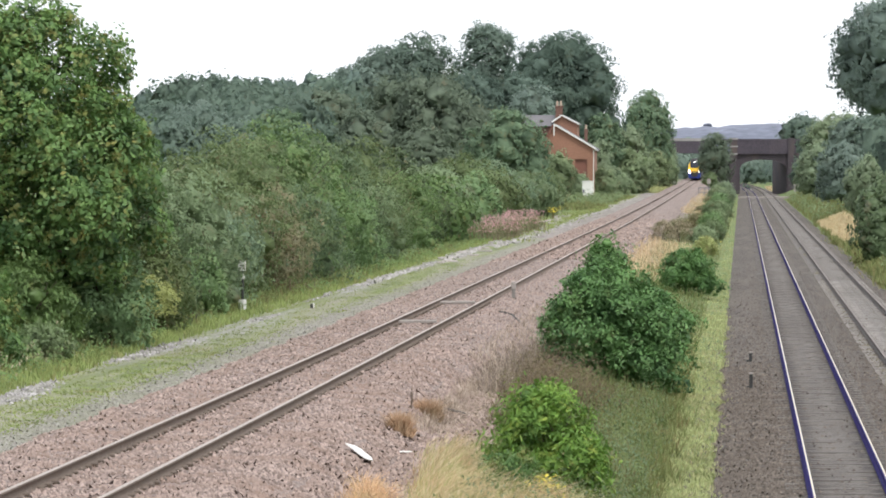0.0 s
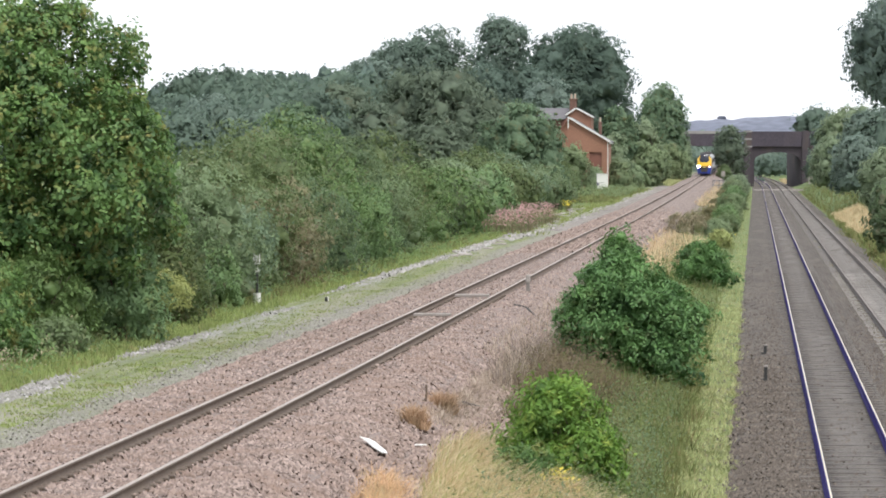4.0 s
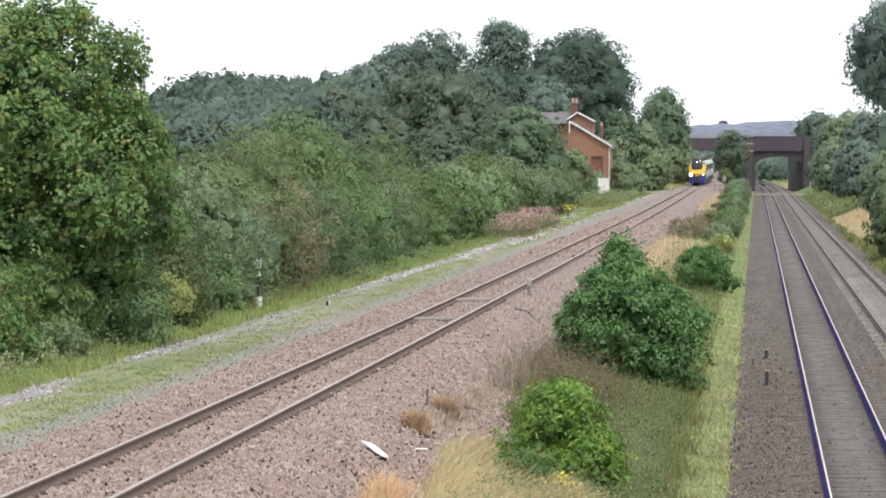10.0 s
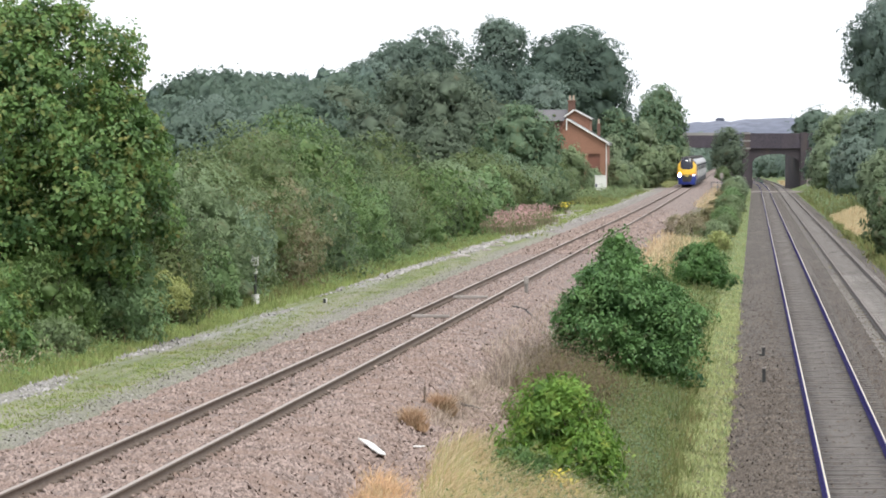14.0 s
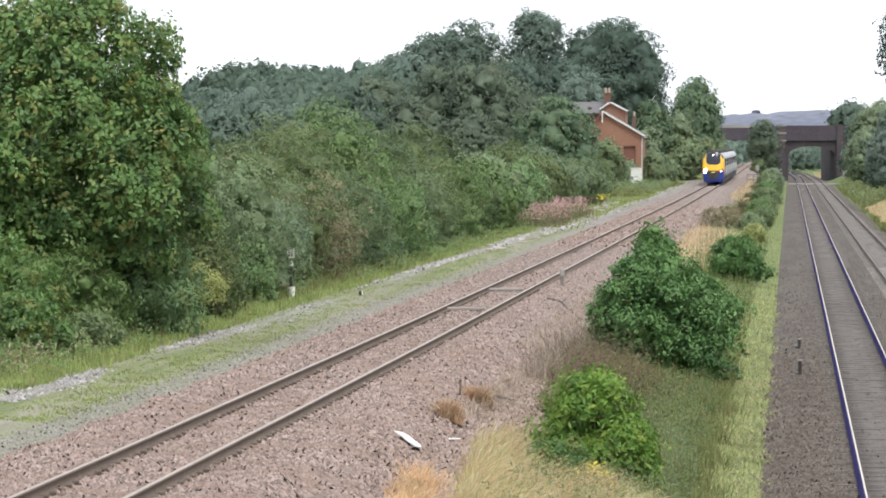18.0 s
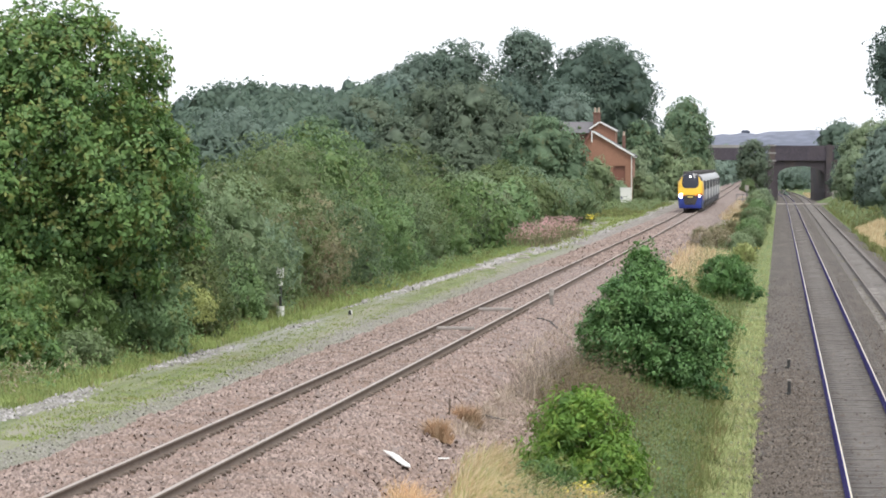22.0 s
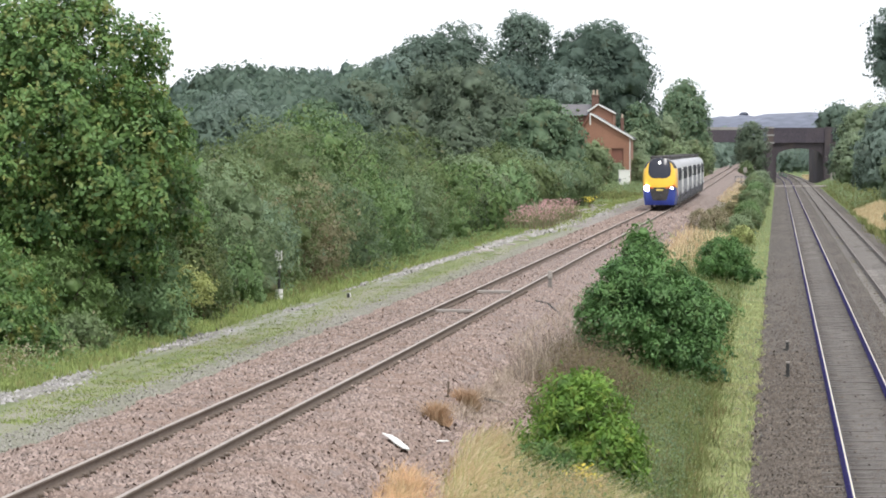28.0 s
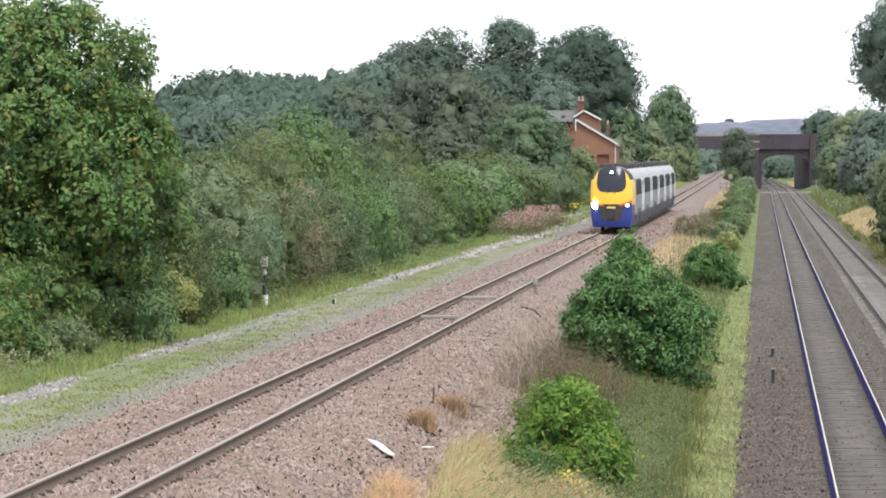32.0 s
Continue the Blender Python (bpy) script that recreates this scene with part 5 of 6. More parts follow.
def wing(side):
    w = part("wing", bmesh.new(), PALE_FEATHER, bird)
    bm = bmesh.new()
    out = [(0.065, 0.0), (0.08, 0.10), (0.055, 0.17), (-0.02, 0.28), (-0.05, 0.27), (-0.055, 0.18), (-0.07, 0.10), (-0.065, 0.0)]
    lo = [bm.verts.new((x, side * y, -0.004)) for x, y in out]
    hi = [bm.verts.new((x, side * y, 0.008 * (1 - y / 0.35))) for x, y in out]
    bm.faces.new(lo)
    bm.faces.new(hi)
    for i in range(8):
        j = (i + 1) % 8
        bm.faces.new((lo[i], lo[j], hi[j], hi[i]))
    bmesh.ops.recalc_face_normals(bm, faces=bm.faces)
    bm.to_mesh(w.data)
    bm.free()
    return w


wings = {1: wing(1), -1: wing(-1)}


# ---- grasses and weeds ----
def blade_mesh(name, at, height, width, rng, lean=0.25, wind=(0.0, 0.0)):
    """Grass: each blade a bent, tapered strip in two pieces."""
    n = len(at)
    a = rng.uniform(0, 2 * np.pi, n)
    side = np.stack([np.cos(a), np.sin(a), 0 * a], -1)
    h = (height * rng.uniform(0.55, 1.25, n))[:, None]
    w = (width * rng.uniform(0.7, 1.3, n))[:, None]
    tilt = rng.normal(size=(n, 3)) * lean * h
    tilt[:, 0] += wind[0] * h[:, 0]
    tilt[:, 1] += wind[1] * h[:, 0]
    tilt[:, 2] = 0
    mid = at + tilt * 0.35 + (0, 0, 0.55) * h
    tip = at + tilt + (0, 0, 1.0) * h - (0, 0, 1.0) * (np.linalg.norm(tilt, axis=1, keepdims=True) * 0.25)
    v = np.stack([at - side * w * 0.5, at + side * w * 0.5, mid + side * w * 0.38, mid - side * w * 0.38, tip + side * w * 0.08, tip - side * w * 0.08], 1).reshape(-1, 3)
    b = 6 * np.arange(n)[:, None]
    f = np.concatenate([b + (0, 1, 2, 3), b + (3, 2, 4, 5)])
    return quick(name, v, f)


def scatter(rng, count, x0, x1, y0, y1, clump=0.0, tufts=60, power=2.0):
    """Places on the ground, closer together where it lies near the camera; in tufts if clump is given."""
    u = rng.uniform(0, 1, count)
    if power == 2.0:
        y = 1 / (1 / y0 + u * (1 / y1 - 1 / y0))
    else:
        y = y0 + u * (y1 - y0)
    x = rng.uniform(x0, x1, count)
    if clump:
        pick = rng.integers(0, tufts, count)
        x = x[pick] + rng.normal(size=count) * clump
        y = y[pick] + rng.normal(size=count) * clump * 1.4
    return np.stack([x, y, ground_height(x, y) - 0.02], -1)


def straw_like(name, a, b, c, share=0.15):
    return foliage(name, a, b, c, share, 0.8, 0.7, 0.25, 0.25)


def on_edge(spots):
    """The same places, lifted on to the ballast where it lies above the ground."""
    spots[:, 2] = np.maximum(spots[:, 2], np.interp(spots[:, 0], [-7.3, -6.7, -6.2, -6.1], [1.42, 1.13, 0.80, 0.0]) + 0.02)
    return spots


G_GOLD = straw_like("golden_dry_grass", (0.42, 0.33, 0.17), (0.72, 0.61, 0.41), (0.56, 0.38, 0.22), 0.2)
G_ORANGE = straw_like("orange_dry_grass", (0.56, 0.34, 0.18), (0.74, 0.50, 0.30), (0.5, 0.40, 0.22))
G_YELLOWISH = straw_like("yellow_green_dry_grass", (0.23, 0.25, 0.08), (0.44, 0.435, 0.175), (0.5, 0.42, 0.22), 0.2)
G_OLIVE = straw_like("olive_rank_grass", (0.094, 0.122, 0.038), (0.205, 0.23, 0.085), (0.24, 0.19, 0.09), 0.16)
G_PALE = straw_like("pale_green_grass", (0.255, 0.285, 0.115), (0.40, 0.425, 0.2), (0.40, 0.36, 0.19), 0.14)
G_VERGE = straw_like("lush_verge_grass", (0.155, 0.21, 0.06), (0.285, 0.34, 0.118), (0.28, 0.26, 0.11), 0.14)
G_STALK = straw_like("dark_weed_stalks", (0.09, 0.128, 0.042), (0.195, 0.238, 0.085), (0.23, 0.18, 0.1), 0.14)
G_DEAD = straw_like("dead_brown_stems", (0.105, 0.09, 0.052), (0.225, 0.19, 0.118), (0.17, 0.14, 0.085), 0.2)
G_SEED = straw_like("seeding_brown_heads", (0.085, 0.06, 0.038), (0.19, 0.135, 0.092), (0.15, 0.14, 0.06), 0.22)
G_BLEACHED = straw_like("bleached_stems", (0.34, 0.27, 0.21), (0.50, 0.42, 0.34), (0.26, 0.2, 0.15), 0.2)
G_RUSSET = straw_like("russet_dock", (0.34, 0.225, 0.14), (0.50, 0.345, 0.225), (0.36, 0.27, 0.17), 0.2)
G_PINK = straw_like("pink_willowherb", (0.42, 0.19, 0.22), (0.54, 0.3, 0.33), (0.32, 0.26, 0.19), 0.25)
G_YELLOW = straw_like("yellow_ragwort", (0.62, 0.50, 0.05), (0.70, 0.60, 0.10), (0.3, 0.35, 0.08), 0.1)

rng = np.random.default_rng(77)


def sward(name, spots, height, width, mat_, label, lean=0.25, wind=(0.0, 0.0)):
    return tagged(link(name, blade_mesh(name, spots, height, width, rng, lean, wind), mat_), label, "grass", "", "stuff")


gold = np.concatenate([scatter(rng, 17000, -6.6, -2.3, 61, 91), scatter(rng, 18000, -6.6, -2.4, 61, 91, 0.16, 300)])
edge = gold[:, 0] / gold[:, 1] - np.interp(gold[:, 1], [66, 75, 82, 90], [-0.0785, -0.0755, -0.072, -0.068])
keep = (edge > 0.0035 * np.abs(rng.normal(size=len(gold)))) & (gold[:, 1] < 87.5 - 3.0 * (gold[:, 0] + 5.9) + rng.normal(size=len(gold)))
gold, rim = gold[keep], np.clip(0.4 + edge[keep] / 0.012, 0.4, 1)
sward("golden_grass", gold, 0.7 * rim, 0.014, G_GOLD, "tall golden dry grass bending in the wind on the bank", 0.32, (0.7, -0.1))
sward("yellow_green_grass", gold[::2] + (0.05, 0.2, 0.0), 0.68 * rim[::2], 0.016, G_YELLOWISH, "yellow green grass among the golden grass", 0.3, (0.5, -0.1))
rust = scatter(rng, 12000, -6.9, -5.2, 63, 80, 0.2, 150)
rust = rust[(rust[:, 0] > -0.0885 * rust[:, 1] + 0.15 * np.abs(rng.normal(size=len(rust)))) & (rust[:, 0] < -0.072 * rust[:, 1]) & (rust[:, 1] < 77.0 + 0.6 * rng.normal(size=len(rust)))]
puff = np.clip(1 - np.abs(rust[:, 0] / rust[:, 1] + 0.0795) / 0.011, 0.3, 1) ** 0.5
sward("orange_grass", rust, 0.45 * puff, 0.014, G_ORANGE, "orange brown dry grass at the edge of the ballast", 0.5, (0.25, 0))
sward("olive_grass", np.concatenate([scatter(rng, 8000, -4.9, -1.5, 64, 150), scatter(rng, 12000, -4.9, -1.4, 64, 150, 0.16, 420), scatter(rng, 9000, -5.6, -1.5, 120, 520), scatter(rng, 4000, -6.0, -1.2, 400, 960)]), 0.42, 0.026, G_OLIVE, "rank olive green grass and weeds on the bank", 0.38, (0.1, 0))
sward("bank_foot_grass", np.concatenate([scatter(rng, 13000, -1.8, -0.55, 60, 200), scatter(rng, 4000, -2.3, -1.2, 62, 200, 0.3, 150), scatter(rng, 5000, -1.6, -0.6, 180, 900), scatter(rng, 2600, -1.1, -0.4, 64, 210, 0.12, 150)]), 0.15, 0.03, G_PALE, "short pale green grass along the foot of the bank", 0.4)
sward("verge_grass", np.concatenate([scatter(rng, 17000, -17.4, -15.4, 95, 300), scatter(rng, 6000, -20, -14.6, 280, 640)]), 0.22, 0.034, G_VERGE, "lush green verge grass before the scrub", 0.3)
sward("hedge_foot_grass", np.concatenate([scatter(rng, 4000, -19.0, -16.3, 95, 190, 0.2, 170), scatter(rng, 2500, -17.6, -16.0, 150, 330, 0.25, 120)]), 0.42, 0.028, G_OLIVE, "rank grass at the foot of the scrub", 0.3)
sward("trackbed_grass", np.concatenate([scatter(rng, 8000, -16.4, -15.0, 88, 260), scatter(rng, 9000, -14.7, -13.2, 84, 240), scatter(rng, 5000, -14.6, -13.2, 84, 240, 0.2, 160)]), 0.06, 0.03, G_VERGE, "short green grass growing over an old trackbed", 0.6)
sward("dead_stems", np.concatenate([scatter(rng, 190, -5.95, -5.3, 106, 117, 0.1, 22), scatter(rng, 120, -6.5, -5.2, 120, 215, 0.15, 30)]), 0.95, 0.016, G_BLEACHED, "dead grey brown stems beside the ballast", 0.18)
sward("bare_twigs", np.concatenate([scatter(rng, 1600, -5.9, -4.8, 108, 130, 0.22, 80), scatter(rng, 160, -5.2, -4.9, 128, 150, 0.2, 12)]), 0.85, 0.016, straw_like("dark_bare_twigs", (0.11, 0.088, 0.07), (0.215, 0.175, 0.142), (0.2, 0.17, 0.12), 0.2), "thicket of bare grey brown twigs beside the ballast", 0.7)
sward("dock_weeds", np.concatenate([scatter(rng, 3000, -4.9, -3.2, 96, 118, 0.2, 80), scatter(rng, 700, -5.3, -4.6, 106, 122, 0.2, 20), scatter(rng, 1500, -5.0, -3.6, 140, 190, 0.3, 50)]), 0.75, 0.02, G_SEED, "brown seeding dock and weeds round the large bush", 0.35)
sward("straw_patch", np.concatenate([scatter(rng, 2500, -6.6, -3.0, 225, 330), scatter(rng, 1200, -6.6, -4.5, 500, 800), scatter(rng, 6000, 8.2, 11.2, 375, 515), scatter(rng, 1500, 6.6, 8.4, 1120, 1330)]), 0.5, 0.05, G_GOLD, "pale straw grass in patches on the bank", 0.3)
for x, y, r in ((-6.4, 96.0, 0.36), (-6.5, 89.6, 0.31)):
    spots = np.stack([x + np.clip(rng.normal(size=1500), -1.4, 1.4) * r * 0.55, y + rng.normal(size=1500) * r * 0.5, 0 * rng.normal(size=1500)], -1)
    spots[:, 2] = np.maximum(ground_height(spots[:, 0], spots[:, 1]), np.interp(spots[:, 0], [-6.7, -6.2], [1.13, 0.80]))
    spots[:, 2] = 0.35 * spots[:, 2] + 0.65 * spots[:, 2].mean()
    tuft = thing("dock_tuft", (0, 0, 0), "low tuft of russet brown dock on the ballast edge", "weed", "russet tufts")
    link("leaves", blade_mesh("leaves", spots, 0.42 * np.clip(1.15 - (np.abs(spots[:, 0] - x) / (0.8 * r)) ** 2, 0.4, 1), 0.013, rng, 0.5), G_RUSSET, tuft)
herb = thing("willowherb_patch", (0, 0, 0), "patch of faded pink willowherb on the verge", "wild flowers")
spots = scatter(rng, 1100, -17.4, -14.7, 288, 350, 0.35, 60)
link("stem_mass", blade_mesh("stem_mass", spots, 1.1, 0.045, rng, 0.2), G_DEAD, herb)
at = np.repeat(spots[:330], 9, 0) + np.stack([rng.normal(size=2970) * 0.12, rng.normal(size=2970) * 0.12, rng.uniform(0.55, 1.5, 2970)], -1)
link("flower_mass", leaf_mesh("flower_mass", at, np.tile((0, -0.6, 0.6), (2970, 1)) + 0.4 * rng.normal(size=(2970, 3)), 0.11, rng, 0.6), G_PINK, herb)
at = np.repeat(spots[330:700], 10, 0) + np.stack([rng.normal(size=3700) * 0.15, rng.normal(size=3700) * 0.15, rng.uniform(0.1, 0.9, 3700)], -1)
link("leaf_mass", leaf_mesh("leaf_mass", at, np.tile((0, -0.6, 0.6), (3700, 1)) + 0.4 * rng.normal(size=(3700, 3)), 0.15, rng, 0.4), L_SCRUB, herb)
for x, y, h in ((-16.2, 404, 1.0), (-16.6, 420, 0.9), (-3.42, 79.6, 0.72), (-3.2, 79.5, 0.6), (-1.9, 350, 0.8)):
    spots = np.stack([x + rng.normal(size=90) * 0.2 * h, y + rng.normal(size=90) * 0.3 * h, h * rng.uniform(0.6, 1, 90) + foot(x, y)], -1)
    rag = thing("ragwort", (0, 0, 0), "yellow flowering ragwort plant", "wild flower", "ragwort plants")
    link("stalk", blade_mesh("stalk", np.stack([x + rng.normal(size=14) * 0.08, y + rng.normal(size=14) * 0.1, 0 * spots[:14, 2] + foot(x, y)], -1), h, 0.03, rng, 0.2), G_OLIVE, rag)
    link("flower_heads", leaf_mesh("flower_heads", spots, np.tile((0, -0.3, 1.0), (90, 1)), 0.05 + 0.05 * h, rng, 0.9), G_YELLOW, rag)['kind'] = "stuff"

# leafy weeds low on the bank and under the hedge
def weeds(name, spots, tall, leaf, mat_, label, per=24):
    n = len(spots)
    at = np.repeat(spots, per, 0) + np.stack([rng.normal(size=n * per) * 0.16, rng.normal(size=n * per) * 0.2, np.abs(rng.normal(size=n * per)) * tall], -1)
    out = rng.normal(size=(n * per, 3)) * 0.4 + (0, -0.5, 0.8)
    return tagged(link(name, leaf_mesh(name, at, out, leaf, rng, 0.45), mat_), label, "weeds", "", "stuff")


weeds("upright_weeds", scatter(rng, 420, -3.6, -1.9, 70, 112), 0.42, 0.055, G_STALK, "slim upright yellow green weeds on the bank", 26)
weeds("nettle_weeds", np.concatenate([scatter(rng, 260, -4.3, -1.8, 66, 118), scatter(rng, 160, -3.4, -1.9, 68, 100)]), 0.36, 0.06, L_THORN, "dark leafy nettles among the bank grass", 40)
weeds("bank_weeds", np.concatenate([scatter(rng, 520, -4.6, -1.8, 68, 125), scatter(rng, 300, -5.0, -1.7, 125, 300)]), 0.3, 0.09, L_SCRUB, "low leafy green weeds on the bank")
sward("bleached_litter", on_edge(np.concatenate([scatter(rng, 4500, -6.4, -4.9, 92, 122), scatter(rng, 3500, -6.3, -5.2, 92, 112, 0.14, 130), scatter(rng, 2500, -6.9, -5.3, 118, 170)])) + (0, 0, 0.05), 0.24, 0.014, G_BLEACHED, "bleached grass and twigs lying on the bank edge", 0.9)
sward("dead_litter", np.concatenate([scatter(rng, 4000, -6.3, -4.6, 88, 130), scatter(rng, 2500, -6.8, -5.0, 130, 230)]), 0.22, 0.014, G_DEAD, "dead twigs and dry litter on the bank edge", 1.4)
sward("green_stalks", np.concatenate([scatter(rng, 5200, -4.4, -1.9, 66, 118, 0.15, 240), scatter(rng, 2600, -4.8, -1.9, 110, 260, 0.25, 120)]), 0.6, 0.026, G_STALK, "tall dark green weed stalks on the bank", 0.16)
side = np.concatenate([scatter(rng, 9000, 7.9, 14.0, 260, 900), scatter(rng, 3000, 7.7, 9.5, 240, 520, 0.4, 90)])
side = side[~((side[:, 0] > 8.2) & (side[:, 0] < 11.2) & (side[:, 1] > 375) & (side[:, 1] < 515))]
sward("bank_grass", side, 0.6, 0.09, G_OLIVE, "rank grass on the cutting side", 0.3)
side = scatter(rng, 420, 8.4, 14.0, 270, 900)
weeds("cutting_weeds", side[(side[:, 1] < 375) | (side[:, 1] > 515)], 0.5, 0.2, L_SCRUB, "leafy weeds on the cutting side")
weeds("seeding_weeds", np.concatenate([scatter(rng, 260, -5.3, -3.2, 95, 118), scatter(rng, 480, -5.2, -3.6, 104, 120)]), 0.5, 0.055, G_SEED, "brown seeding weeds in front of the large bush")
weeds("verge_weeds", np.concatenate([scatter(rng, 330, -18.6, -15.9, 98, 190), scatter(rng, 170, -17.0, -15.6, 190, 330)]), 0.3, 0.1, L_FRESH, "low leafy weeds along the hedge foot")
weeds("dry_verge_weeds", scatter(rng, 70, -19.5, -16.2, 98, 116), 0.3, 0.09, L_DRY, "faded brown weeds under the maple")


# ---- loose stones of the ballast ----
def stones(name, spots, size, mat_, label):
    n = len(spots)
    base = np.array([(1, 0, -0.4), (0, 1, -0.4), (-1, 0, -0.4), (0, -1, -0.4), (0, 0, 1)], float)
    tri = np.array([(0, 1, 4), (1, 2, 4), (2, 3, 4), (3, 0, 4)])
    a = rng.uniform(0, 2 * np.pi, n)
    c, s = np.cos(a)[:, None], np.sin(a)[:, None]
    p = base[None] * (1 + 0.35 * rng.normal(size=(n, 5, 1)) * 0.6) * (size * rng.uniform(0.5, 1.4, n))[:, None, None]
    x, y, z = p[..., 0] * 1.2, p[..., 1] * 0.85, p[..., 2] * 0.75
    tip = rng.normal(size=(n, 1)) * 0.5
    v = np.stack([x * c - y * s, x * s + y * c, z + tip * x], -1) + spots[:, None, :]
    f = tri[None] + 5 * np.arange(n)[:, None, None]
    return tagged(link(name, quick(name, v.reshape(-1, 3), f.reshape(-1, 3)), mat_), label, "stones", "", "stuff")


def pebble(name, tones):
    m, n, k, b = material(name, 0.9)
    one = n.new("ShaderNodeNewGeometry").outputs["Random Per Island"]
    c = mixed(n, k, one, tones[0], tones[1])
    c = mixed(n, k, noisy(n, k, 0.9, 4, low=0.4, high=0.75), c, tones[2])
    k.new(c, b.inputs["Base Color"])
    return m


STONES_HIGH = pebble("loose_pinkish_stones", ((0.112, 0.082, 0.07), (0.425, 0.33, 0.288), (0.23, 0.16, 0.126)))
STONES_LOW = pebble("loose_grey_stones", ((0.034, 0.027, 0.021), (0.185, 0.152, 0.125), (0.085, 0.068, 0.053)))


def bed_points(count, x0, x1, y0, y1, profile_x, profile_z, follow):
    u = rng.uniform(0, 1, count)
    y = 1 / (1 / y0 + u * (1 / y1 - 1 / y0))
    x = rng.uniform(x0, x1, count)
    z = np.interp(x, profile_x, profile_z)
    wave = 0.10 * np.sin(y * 0.8) * (x < profile_x[0] + 0.6) + 0.10 * np.sin(y * 0.6 + 2) * (x > profile_x[-1] - 0.6)
    return np.stack([x + wave + (bend(y) if follow else 0), y, z + ripple(x, y, 0.012, 0.6) + 0.008], -1)


HP = ([-12.9, -12.3, -11.4, -10.5, -9.9, -9.36, -8.9, -8.2, -7.3, -6.7, -6.2], [1.10, 1.28, 1.45, 1.44, 1.44, 1.45, 1.44, 1.44, 1.42, 1.13, 0.80])
LP = ([-0.95, -0.55, 0.2, 1.2, 2.1, 3.0, 3.7, 4.5, 5.4, 6.3, 7.1, 8.2], [-0.50, -0.32, -0.22, -0.215, -0.215, -0.215, -0.26, -0.215, -0.215, -0.215, -0.24, -0.55])
spots = np.concatenate([bed_points(66000, -12.7, -6.3, 57, 330, *HP, True), bed_points(13000, -8.0, -6.3, 57, 120, *HP, True)])
spots = spots[rng.uniform(0, 1, len(spots)) < np.clip((330 - spots[:, 1]) / 180, 0, 1)]
stones("loose_ballast_high", spots, 0.038, STONES_HIGH, "loose pinkish grey ballast stones")
stones("far_loose_ballast", bed_points(14000, -12.5, -6.5, 230, 640, *HP, True) + (0, 0, 0.01), 0.07, STONES_HIGH, "loose pinkish grey ballast stones farther along the line")
thin = bed_points(60000, -0.8, 7.6, 60, 320, *LP, False)
thin = thin[rng.uniform(0, 1, len(thin)) < np.clip((320 - thin[:, 1]) / 180, 0, 1)]
# few stones lie between the rails of either line
between = ((thin[:, 0] > 1.4) & (thin[:, 0] < 2.85)) | ((thin[:, 0] > 4.68) & (thin[:, 0] < 6.12))
thin = thin[~between | (rng.uniform(0, 1, len(thin)) < np.where(thin[:, 0] < 4, 0.08, 0.1))]
thin = np.concatenate([thin, bed_points(15000, -0.75, 1.25, 62, 150, *LP, False)])
rim_stones = scatter(rng, 800, -1.15, -0.7, 66, 170)
rim_stones[:, 2] += 0.04
stones("loose_ballast_low", np.concatenate([thin, rim_stones]), 0.038, STONES_LOW, "loose dark grey ballast stones")
spill = scatter(rng, 21000, -6.7, -4.7, 57, 128)
spill = spill[spill[:, 0] < -5.2 + 0.35 * rng.normal(size=len(spill)) - 0.012 * (spill[:, 1] - 63)]
spill[:, 2] = np.maximum(spill[:, 2] + ripple(spill[:, 0], spill[:, 1], 0.005, 1.0), np.interp(spill[:, 0], *HP)) + 0.03
stones("spilled_ballast", spill, 0.042, STONES_HIGH, "ballast stones spilled over the bank edge")
grit = scatter(rng, 15000, -15.8, -14.5, 85, 420)
heap = np.zeros(len(grit))
for mid, half, wide in ((97, 7, 0.42), (121, 8, 0.34), (146, 4, 0.2), (176, 13, 0.13), (215, 18, 0.3), (262, 22, 0.34), (320, 40, 0.36)):
    heap = np.maximum(heap, wide * np.clip(1 - ((grit[:, 1] - mid) / half) ** 2, 0, 1) ** 0.5)
lie = -15.15 + 0.22 * np.sin(grit[:, 1] * 0.09 + 1.0) + 0.1 * np.sin(grit[:, 1] * 0.6)
grit = grit[np.abs(grit[:, 0] - lie) < heap * (0.75 + 0.45 * rng.normal(size=len(grit)))]
grit[:, 2] += 0.03
stones("path_stones", grit, 0.055, pebble("pale_path_stones", ((0.15, 0.14, 0.135), (0.46, 0.44, 0.425), (0.20, 0.195, 0.16))), "pale stones along an old cable path")

rubble = scatter(rng, 2600, -15.3, -14.3, 185, 430)
rubble = rubble[np.abs(rubble[:, 0] + 14.85 + 0.2 * np.sin(rubble[:, 1] * 0.07)) < 0.26 * (0.25 + 0.6 * np.sin(rubble[:, 1] * 0.13 + 1.0) + 0.4 * rng.normal(size=len(rubble)))]
rubble[:, 2] += 0.05
stones("edge_rubble", rubble, 0.1, pebble("pale_rubble", ((0.20, 0.19, 0.18), (0.46, 0.44, 0.42), (0.24, 0.23, 0.20))), "pale broken stones of an old platform edge")
gr = scatter(rng, 8000, -13.45, -12.3, 72, 260)
gr[:, 2] += 0.03
stones("edge_gravel", gr, 0.028, pebble("grey_edge_gravel", ((0.17, 0.16, 0.14), (0.33, 0.315, 0.285), (0.19, 0.195, 0.13))), "fine grey gravel at the edge of the ballast")
sward("gravel_grass", scatter(rng, 1800, -13.8, -13.1, 78, 220), 0.05, 0.03, G_VERGE, "sparse short grass in the edge gravel", 0.6)
